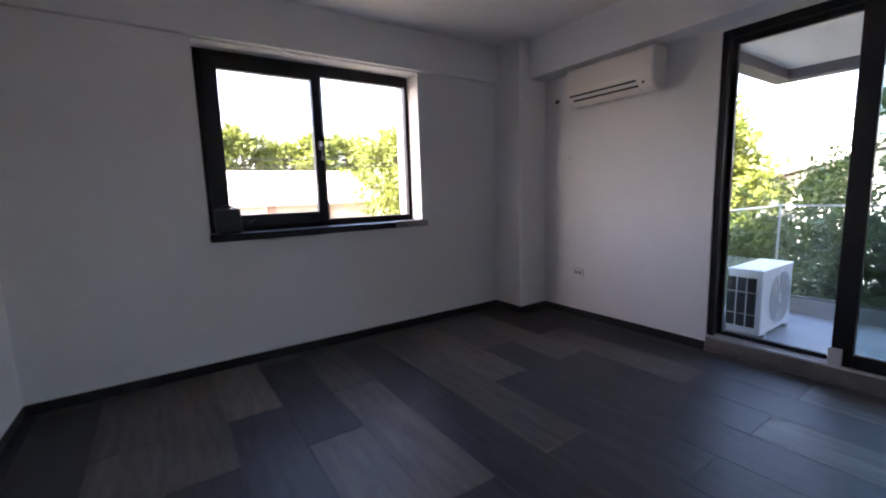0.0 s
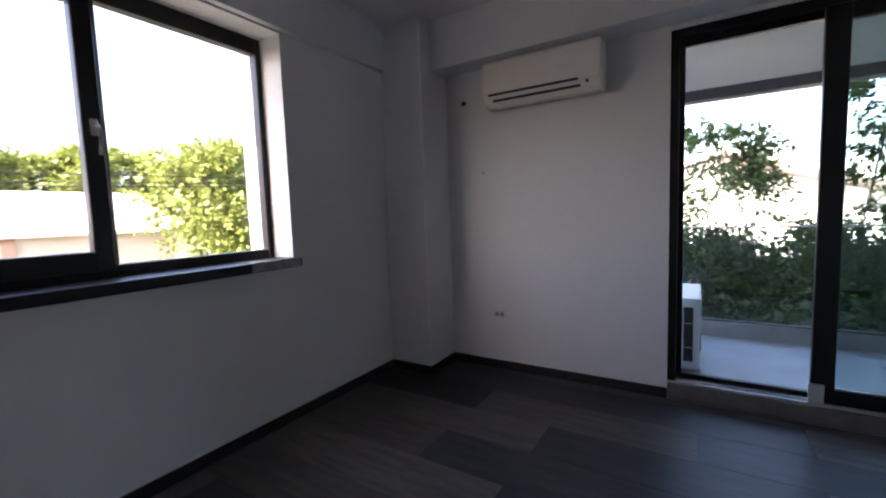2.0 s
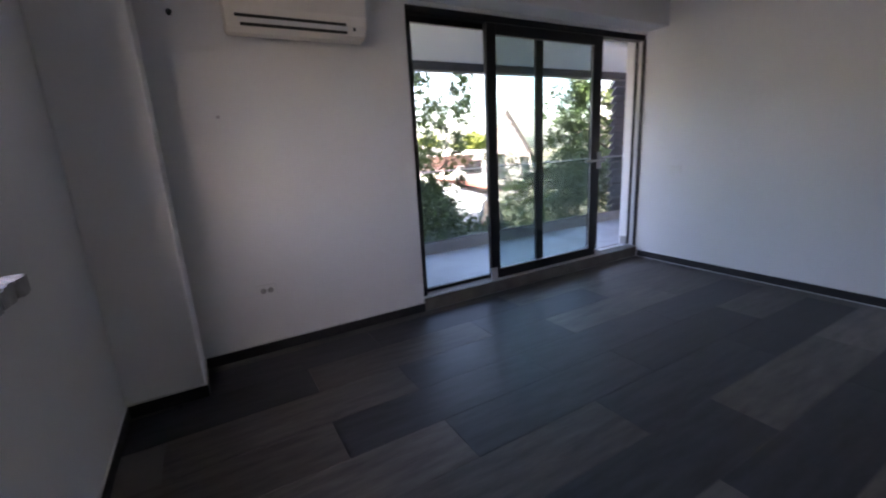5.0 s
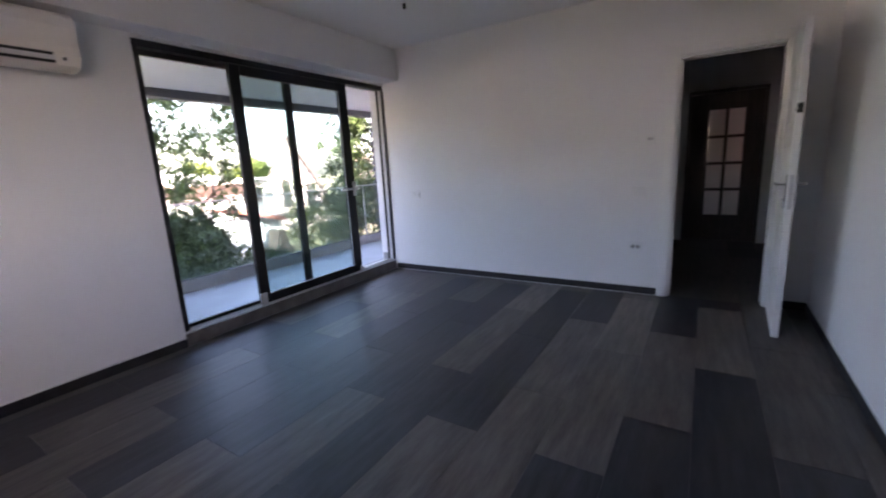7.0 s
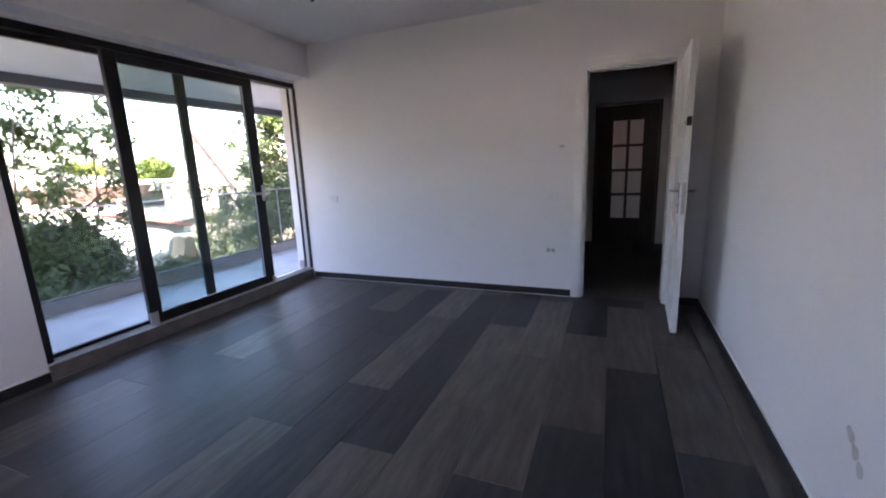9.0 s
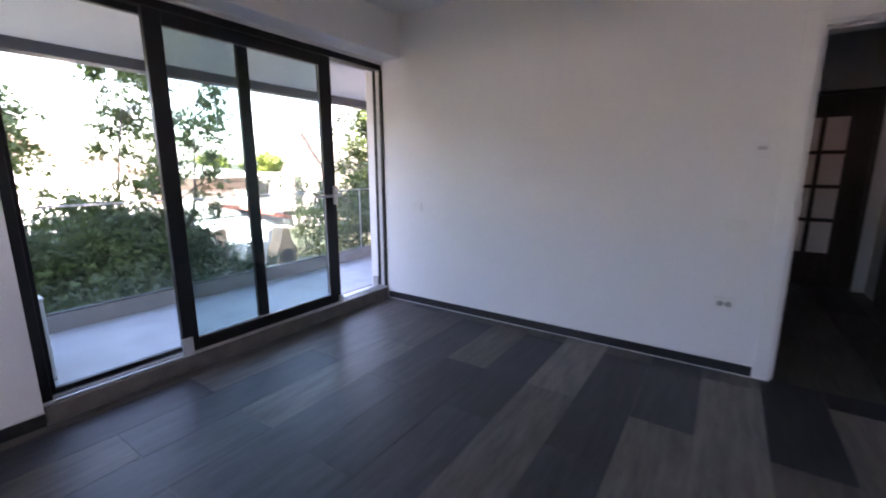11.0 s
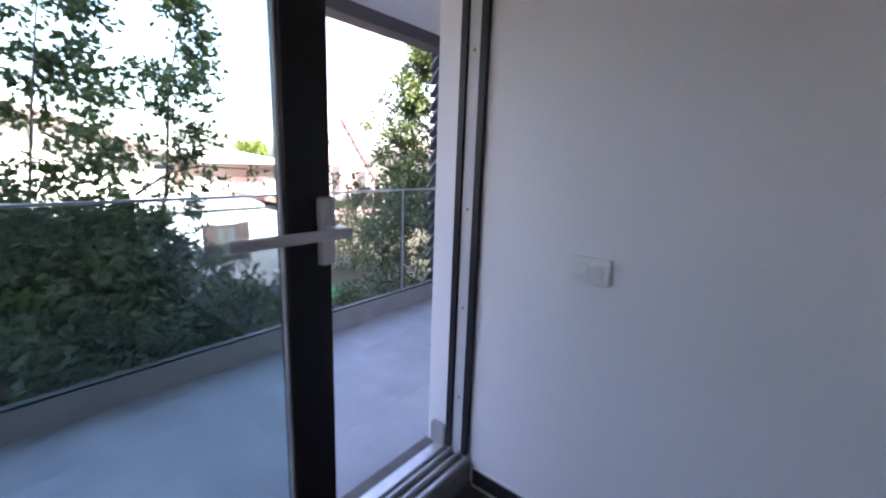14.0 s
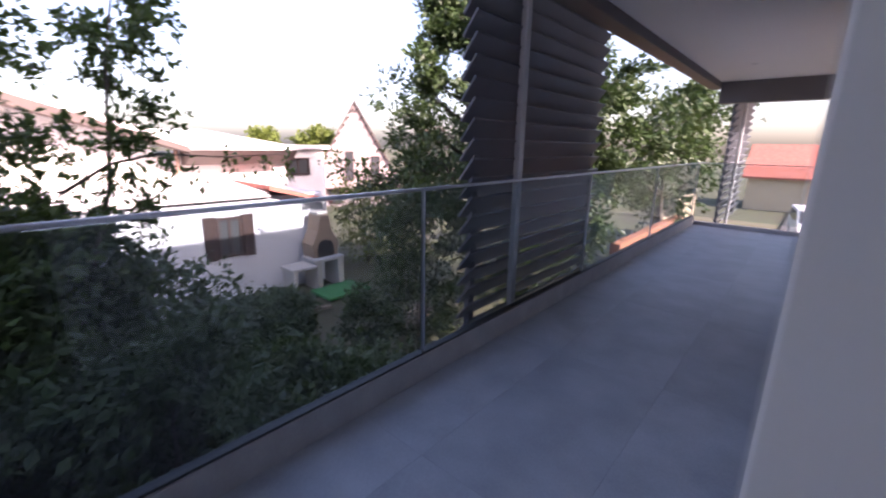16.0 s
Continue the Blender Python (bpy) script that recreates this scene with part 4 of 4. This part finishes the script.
# white annex with shutters, pent roof and barbecue
AX = 15.4
an = empty("garden_annex", (AX + 2, -5.5, HZ), "low white rendered annex with brown shutters and red tile edge", "house")
under(an, box("wall", (AX, -8.75, HZ - 0.3), (AX + 4.2, 2.5, -0.25), M_ANNEX, bevel=0.02))
under(an, prism("flat_roof", [(AX - 0.15, -0.25), (AX + 4.3, 0.05), (AX + 4.3, 0.20), (AX - 0.15, -0.12)], "y", -7.0, 2.7, M_SHEET))
under(an, prism("tiled_roof", [(-8.9, -0.58), (-6.9, -0.05), (-6.9, 0.08), (-8.9, -0.46)], "x", AX - 0.35, AX + 2.4, M_REDROOF))
house_window(an, AX, -5.87, -1.8, 0.64, 1.08, True)

bb = empty("garden_barbecue", (AX - 0.6, -8.1, HZ), "stone garden barbecue with arched firebox and tapering chimney", "barbecue")
bm = bmesh.new()
add_box(bm, (AX - 1.0, -8.75, HZ), (AX - 0.25, -8.55, HZ + 0.85), 0.01)
add_box(bm, (AX - 1.0, -8.0, HZ), (AX - 0.25, -7.85, HZ + 0.85), 0.01)
add_box(bm, (AX - 1.02, -8.78, HZ + 0.85), (AX - 0.2, -7.8, HZ + 0.95), 0.015)
add_box(bm, (AX - 1.0, -7.2, HZ), (AX - 0.35, -7.08, HZ + 0.72), 0.01)
add_box(bm, (AX - 1.02, -7.8, HZ + 0.72), (AX - 0.3, -7.05, HZ + 0.80), 0.012)
under(bb, finish("plinth", bm, M_CONC))
out = [(-8.68, HZ + 0.95), (-7.88, HZ + 0.95), (-7.84, HZ + 1.35), (-8.05, HZ + 1.75), (-8.14, HZ + 2.2), (-8.42, HZ + 2.2), (-8.5, HZ + 1.75), (-8.72, HZ + 1.35)]
under(bb, prism("hood", out, "x", AX - 0.8, AX - 0.2, M_STONE))
# Near-black arched panel laid on the front of the hood.
arch = [(-8.55, HZ + 0.96), (-8.0, HZ + 0.96), (-8.0, HZ + 1.25), (-8.08, HZ + 1.4), (-8.28, HZ + 1.48), (-8.47, HZ + 1.4), (-8.55, HZ + 1.25)]
under(bb, prism("firebox", arch, "x", AX - 0.815, AX - 0.79, M_FIREBOX))
under(bb, box("cowl", (AX - 0.72, -8.46, HZ + 2.2), (AX - 0.28, -8.1, HZ + 2.3), M_CONC, bevel=0.02))
tf = box("turf_mat", (AX - 2.1, -8.9, HZ + 0.05), (AX - 1.1, -7.5, HZ + 0.14), M_TURF, bevel=0.01)
set_back(tf)
tagged(tf, "bright green plastic turf mat on the ground", "mat")
for i in range(5):
    o = box("timber_plank", (-0.9, -0.07, 0), (0.9, 0.07, 0.045), M_PLANKW)
    o.matrix_world = pose(AX - 2.2 + 0.07 * i, -6.4 + 0.16 * i, HZ + 0.08 + 0.045 * i, 0, 3, 65 + 6 * i)
    set_back(o)
    tagged(o, "weathered timber plank lying on the garden soil", "plank", "planks in the garden")
for i in range(5):
    o = box("pallet_board", (-0.05, -0.75, 0), (0.05, 0.75, 0.03), M_PLANKW)
    o.matrix_world = pose(AX - 4.9 + 0.16 * i, -8.2, HZ + 0.16, 0, 0, 14)
    set_back(o)
    tagged(o, "grey pallet board lying in the grass", "board", "pallet boards in the grass")

# long main house behind the annex: gable to one side, eave towards the garden
HX = 17.8
mh = empty("main_house", (HX + 4, -3.5, HZ), "large white house with shallow sheet roof and brown eaves", "house")
under(mh, prism("wall", [(-5.0, HZ - 0.3), (4.5, HZ - 0.3), (4.5, 1.35), (-0.2, 2.75), (-5.0, 1.15)], "x", HX + 0.2, HX + 9, M_HWHITE))
under(mh, prism("roof", [(-0.2, 3.02), (-5.7, 1.22), (-5.7, 1.06), (-0.2, 2.84), (5.2, 1.24), (5.2, 1.40)], "x", HX - 0.8, HX + 9.5, M_SHEET))
under(mh, prism("eave", [(-0.2, 2.84), (-5.7, 1.055), (-5.7, 0.92), (-0.2, 2.52)], "x", HX - 0.80, HX + 0.16, M_EAVE))
under(mh, box("side_wall", (HX + 0.25, -9.5, HZ - 0.3), (HX + 8, -5.0, 0.75), M_HWHITE, bevel=0.01))
under(mh, prism("side_roof", [(HX - 0.7, 1.08), (HX + 8, 1.75), (HX + 8, 1.62), (HX - 0.7, 0.98)], "y", -9.1, -5.72, M_SHEET))
under(mh, prism("side_eave", [(HX - 0.7, 0.975), (HX + 0.25, 1.02), (HX + 0.25, 0.52), (HX - 0.2, 0.52)], "y", -9.0, -5.74, M_EAVE))
under(mh, tube("downpipe", [(HX - 0.05, -5.55, 1.0), (HX + 0.1, -5.6, 0.5), (HX + 0.12, -5.6, HZ)], [0.06, 0.06, 0.06], M_PIER))
fb = empty("flat_roofed_house", (HX + 2, -9.6, HZ), "flat-roofed white block with a dark strip window", "house")
under(fb, box("wall", (HX, -10.45, HZ - 0.3), (HX + 5, -8.4, 1.0), M_HWHITE, bevel=0.02))
under(fb, box("roof_edge", (HX - 0.2, -10.6, 1.0), (HX + 5.2, -8.3, 1.14), M_HWHITE, bevel=0.02))
under(fb, box("fascia_strip", (HX - 0.03, -8.75, 0.6), (HX + 0.1, -8.42, 0.92), M_YELLOW))
house_window(fb, HX, -9.35, 0.1, 0.9, 0.6)

gh = gable_house("gabled_house", "tall pale pink house with a steep pointed gable", 27.7, 36, -22.0, -16.8, -0.7, 4.05, "x", M_HPINK, M_EAVE, over=0.2)
house_window(gh, 27.7, -18.95, -1.3, 0.55, 2.0)
house_window(gh, 27.7, -20.7, -1.3, 0.6, 1.7)
under(gh, box("balcony_ledge", (27.2, -22.6, -1.75), (27.69, -16.3, -1.5), M_HPINK))
house_window(gh, 27.7, -17.9, -2.9, 0.9, 1.0)
for s in (-1, 1):
    for k in range(9):
        t = (k + 0.5) / 9
        under(gh, box("verge_bracket", (27.46, -19.4 + s * 2.65 * t - 0.06, 3.72 - 4.6 * t - 0.10), (27.62, -19.4 + s * 2.65 * t + 0.06, 3.72 - 4.6 * t + 0.04), M_SHUT))
gh.rotation_euler.z = radians(-37)
gh.location.x, gh.location.y = gh.location.x - 0.8, gh.location.y - 2.5

for h in (an, bb, mh, fb, gh):
    set_back(h)

# warehouse across the street, seen from the window
wh = empty("warehouse", (4, 33, GZ0), "long low warehouse with a pale sheet roof and cream wall", "warehouse")
under(wh, box("wall", (-30, 30, GZ0 - 0.3), (14.6, 40, 0.75), M_HCREAM, bevel=0.02))
under(wh, prism("roof", [(29.4, 0.72), (36.0, 3.25), (43, 0.72), (43, 0.9), (36, 3.45), (29.4, 0.9)], "x", -31, 15.2, M_SHEET))
under(wh, prism("gable", [(30.0, 0.75), (36.0, 3.2), (40, 1.8), (40, 0.75)], "x", 14.2, 14.58, M_HCREAM))
for i in range(11):
    x = -28 + i * 3.85
    under(wh, box("pier", (x, 29.8, GZ0), (x + 0.5, 30.0, 0.70), M_PIER))
for i in range(10):
    x = -28 + i * 3.85 + 1.6
    under(wh, box("window_pane", (x, 29.95, -0.9), (x + 1.3, 29.99, -0.25), M_PANE, bevel=0))
    under(wh, boxes("window_frame", [((x - 0.06, 29.93, -0.96), (x + 1.36, 29.995, -0.9)), ((x - 0.06, 29.93, -0.25), (x + 1.36, 29.995, -0.19))], M_CONC))
under(wh, boxes("seam", [((x0s, 29.35, 0.9), (x0s + 0.04, 29.42, 0.98)) for x0s in np.arange(-30.5, 15, 1.5)], M_SHEET))

# utility pole with cables
# Concrete darkened in colour, so that the pole reads as backlit.
M_POLE = mat("backlit_dark_pole_concrete", (0.20, 0.19, 0.18), 0.9, var=0.2, scale=3)
up = empty("utility_pole", (9.3, 14.2, GZ0), "grey concrete utility pole with a meter box and cable coil", "utility pole")
under(up, tube("shaft", [(9.3, 14.2, GZ0 - 0.2), (9.33, 14.2, 2.0), (9.36, 14.2, 6.6)], [0.17, 0.14, 0.11], M_POLE, sides=12))
under(up, boxes("clamp", [((9.2, 14.06, 5.2), (9.5, 14.34, 5.26)), ((9.2, 14.06, 6.3), (9.5, 14.34, 6.36)), ((9.18, 14.04, 2.1), (9.5, 14.36, 2.16))], M_STEEL))
under(up, box("meter_box", (8.95, 13.88, 1.25), (9.35, 14.05, 1.75), M_GREYPL, bevel=0.02))
ringp = [(9.1 + 0.42 * math.cos(a), 14.0, 0.55 + 0.5 * math.sin(a)) for a in [2 * math.pi * k / 24 for k in range(25)]]
bm = bmesh.new()
for k in range(3):
    add_tube(bm, [(p[0], p[1] + 0.03 * k, p[2]) for p in ringp], [0.022] * 25, 6, cap=False)
under(up, finish("cable_coil", bm, M_CABLE))
up.location.x += 1.9
for i, z in enumerate((2.75, 2.55, 2.45)):
    pts = [(-45 + 56.2 * k / 12, 14.2 + 0.04 * i, z - 0.55 * (1 - ((k - 6) / 6) ** 2)) for k in range(13)]
    tagged(tube("overhead_cable", pts, 0.014, M_CABLE, sides=5), "thin black overhead street cable", "cable", "street cables")

# far end of the side street
rh = gable_house("red_roofed_house", "small ochre house with a red roof", 1.5, 7.6, -46, -40, -0.5, 1.7, "x", M_YELLOW, M_REDROOF)
set_back(rh)
bw = box("brick_garden_wall", (7.9, -22, GZ0), (8.2, -14.0, -1.55), M_BRICK, bevel=0.02)
tagged(bw, "low orange brick garden wall", "garden wall")
cap = box("brick_garden_wall", (9.0, -30, GZ0), (9.25, -22.1, -1.3), M_YELLOW, bevel=0.02)
tagged(cap, "ochre rendered garden wall", "garden wall")


def car():
    e = empty("parked_van", (0, 0, 0), "pale grey parked van with dark windows", "van")
    prof = [(-2.1, 0.35), (2.05, 0.35), (2.15, 0.75), (1.95, 1.0), (1.35, 1.15), (0.75, 1.85), (-1.95, 1.9), (-2.15, 1.2)]
    o = prism("body", prof, "x", -0.88, 0.88, M_CARW)
    o.parent = e
    w = prism("windows", [(0.95, 1.18), (0.68, 1.72), (-1.8, 1.76), (-1.9, 1.2)], "x", -0.89, 0.89, M_PANE)
    w.parent = e
    s = prism("windscreen", [(1.32, 1.17), (0.80, 1.80), (0.76, 1.80), (1.28, 1.17)], "x", -0.76, 0.76, M_PANE)
    s.location = (0, 0.03, 0.01)
    s.parent = e
    for sx in (-0.8, 0.8):
        for sy in (-1.3, 1.35):
            t = tube("wheel", [(sx - 0.1, sy, 0.33), (sx + 0.1, sy, 0.33)], [0.33, 0.33], M_TYRE, sides=18)
            t.parent = e
            h = tube("rim", [(sx - 0.11, sy, 0.33), (sx + 0.11, sy, 0.33)], [0.2, 0.2], M_STEEL, sides=14)
            h.parent = e
    return e


cv = car()
cv.matrix_world = pose(3.5, -33.2, GZ0 + 0.13, 0, 0, 8)

# trees and shrubs
LBL = "young broad-leaved tree with drooping sprays beside the balcony"
G1 = "trees beside the balcony"
NEAR = dict(group=G1, droop=0.10, clump=0.37, wood=0.24, sprays=3, rise=0.5)
tree(8.85, -1.2, 3.7, 0.72, 6000, 0.08, M_LEAF[1], LBL, low=0.38, seed=11, limbs=22, lean=(0.2, -1.6),
     arch=[(8.87, -2.0, 0.75), (8.95, -2.4, 1.0), (9.0, -2.8, 1.09), (9.1, -3.5, 1.05), (9.2, -4.3, 1.08)], **NEAR)
tree(8.7, -0.55, 3.4, 0.80, 7000, 0.08, M_LEAF[1], LBL, low=0.38, seed=12, limbs=22, lean=(0.0, -0.85), **NEAR)
tree(8.5, 0.45, 2.7, 1.05, 9000, 0.08, M_LEAF[1], LBL, low=0.35, seed=15, limbs=22, lean=(0.1, 0.2), **NEAR)
tree(9.6, 2.5, 1.6, 1.3, 7000, 0.10, M_LEAF[1], LBL, low=0.32, seed=13, limbs=22, **NEAR)
SH = ((7.0, 1.6, -0.2, 1.1), (7.2, -0.4, -0.1, 1.1), (7.3, -2.0, -0.2, 1.0), (8.9, -0.6, 0.75, 1.3), (9.6, 1.2, 0.6, 1.4), (9.3, -2.0, 0.5, 1.1),
      (7.6, -3.6, -0.9, 0.9), (10.6, 3.4, 0.3, 1.5), (11.8, -4.6, -1.9, 0.9), (10.4, -3.4, -1.7, 0.9), (12.9, -5.9, -2.2, 0.6), (7.2, -5.2, -1.6, 0.9), (9.9, -1.2, 0.6, 1.2), (10.0, 0.1, 0.8, 1.3))
for i, (sx, sy, st, sp) in enumerate(SH):
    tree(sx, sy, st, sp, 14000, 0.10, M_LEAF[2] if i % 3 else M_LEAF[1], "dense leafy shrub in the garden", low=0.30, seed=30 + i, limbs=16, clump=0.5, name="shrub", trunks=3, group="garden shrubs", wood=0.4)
tree(12.4, -13.0, 6.4, 3.8, 46000, 0.15, M_LEAF[2], "tall full-leaved tree beside the louvre screen", cone=True, low=0.22, seed=21, limbs=44, clump=0.19, sprays=6)
tree(11.0, -8.6, 0.6, 1.3, 11000, 0.10, M_LEAF[2], "bushy dark shrub in the garden", low=0.05, seed=22, limbs=20, clump=0.45, name="shrub", trunks=3, wood=0.4)
tree(10.6, -6.65, -1.55, 0.55, 4000, 0.09, M_LEAF[2], "small round dark shrub", low=0.05, seed=23, limbs=14, clump=0.5, name="shrub", trunks=3, wood=0.3)
tree(9.6, -13.5, 4.2, 2.6, 32000, 0.18, M_LEAF[2], "dark spreading tree beyond the louvres", low=0.3, seed=24, limbs=26, clump=0.36)
tree(9.3, -10.8, 3.4, 1.6, 20000, 0.14, M_LEAF[2], "dense dark tree behind the louvre screen", low=0.15, seed=28, limbs=28, clump=0.36)
tree(8.3, -20.0, 3.6, 2.6, 9000, 0.2, M_LEAF[2], "dark spreading tree along the side street", low=0.3, seed=25, limbs=22, clump=0.36)
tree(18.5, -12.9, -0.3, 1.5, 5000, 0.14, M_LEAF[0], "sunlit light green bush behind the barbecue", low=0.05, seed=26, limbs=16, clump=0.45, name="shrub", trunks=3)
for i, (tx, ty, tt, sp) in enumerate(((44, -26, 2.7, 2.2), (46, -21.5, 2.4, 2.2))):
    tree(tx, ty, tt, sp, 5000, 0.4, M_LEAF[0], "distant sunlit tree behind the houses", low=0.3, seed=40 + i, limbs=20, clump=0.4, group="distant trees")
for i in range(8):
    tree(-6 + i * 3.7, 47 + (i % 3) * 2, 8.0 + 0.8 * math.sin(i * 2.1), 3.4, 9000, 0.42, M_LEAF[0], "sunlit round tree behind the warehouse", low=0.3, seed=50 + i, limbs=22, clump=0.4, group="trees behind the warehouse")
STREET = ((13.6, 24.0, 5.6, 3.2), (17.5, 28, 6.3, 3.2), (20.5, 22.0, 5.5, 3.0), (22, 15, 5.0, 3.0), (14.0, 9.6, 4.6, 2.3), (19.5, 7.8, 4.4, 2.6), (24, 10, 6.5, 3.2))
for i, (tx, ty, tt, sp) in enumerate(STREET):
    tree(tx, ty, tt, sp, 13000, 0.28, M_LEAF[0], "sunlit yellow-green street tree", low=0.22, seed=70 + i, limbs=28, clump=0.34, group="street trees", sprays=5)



# ---- pieces last: floor planks and balcony tiles ----
TONE = {(0, -1): 2, (0, 0): 0, (0, 1): 2, (-1, -1): 1, (-1, 0): 0, (1, -1): 1, (1, -2): 0, (1, 0): 0, (2, 0): 1, (2, -1): 2, (2, 2): 2, (2, 1): 0,
        (3, -1): 2, (3, 0): 2, (3, 1): 0, (4, 1): 2, (4, 0): 0, (4, -1): 0, (5, -2): 2, (5, -1): 1, (6, 0): 0, (6, -1): 0, (7, 1): 2, (7, 0): 0, (5, 1): 0, (5, 0): 0, (8, 0): 0}
pr = random.Random(8)
meshes = {}


def piece(name, x0, x1, y0, y1, z0, z1, materials, parent, bev=0.0008, gap=0.0008):
    key = (name, round(x1 - x0, 3), round(y1 - y0, 3), materials.name)
    if key not in meshes:
        bm = bmesh.new()
        w, l = (x1 - x0) / 2 - gap, (y1 - y0) / 2 - gap
        add_box(bm, (-w, -l, z0), (w, l, z1), bev)
        me = bpy.data.meshes.new(name)
        bmesh.ops.recalc_face_normals(bm, faces=bm.faces)
        bm.to_mesh(me)
        bm.free()
        me.materials.append(materials)
        meshes[key] = me
    o = new(name, meshes[key])
    o.location = ((x0 + x1) / 2, (y0 + y1) / 2, 0)
    o.parent = parent
    return o


floor_ob = bpy.data.objects["floor"]
PW, PLEN = 0.301, 1.2
for k in range(-2, 13):
    xa, xb = max(X0, 0.03 + k * PW), min(X1 - 0.02, 0.03 + (k + 1) * PW)
    if xb - xa < 0.02:
        continue
    off = (0.90 if k % 2 == 0 else 0.42) - 0.010 * k
    for n in range(-3, 3):
        ya, yb = off + (n - 1) * PLEN, off + n * PLEN
        r = n - 1
        ya, yb = max(ya, -1.72), min(yb, Y1)
        if yb - ya < 0.03:
            continue
        t = TONE.get((k, n if k % 2 == 0 else n - 1), pr.choice([0, 1, 1]))
        piece("plank", xa, xb, ya, yb, -0.008, 0.0, M_PLANK[t], floor_ob)
for k in range(-2, 5):
    for n in range(5):
        xa, xb = max(X0, 0.03 + k * PW), min(1.45, 0.03 + (k + 1) * PW)
        ya, yb = max(-4.6, -1.72 - (n + 1) * 1.2 + (0.5 if k % 2 else 0)), min(-1.72, -1.72 - n * 1.2 + (0.5 if k % 2 else 0))
        if xb - xa > 0.02 and yb - ya > 0.03:
            piece("plank", xa, xb, ya, yb, -0.008, 0.0, M_PLANK[pr.choice([0, 1, 1, 2])], hall_floor)
slab = bpy.data.objects["balcony_slab"]
for i, (xa, xb) in enumerate(((XO, 4.36), (4.36, 4.96), (4.96, 5.345))):
    for j in range(10):
        ya, yb = max(BY0, BY1 - (j + 1) * 1.2 + 0.0), min(BY1, BY1 - j * 1.2)
        if yb - ya > 0.03:
            piece("tile", xa, xb, ya, yb, -0.014, 0.0, M_BALC, slab, 0.0006, 0.0003)
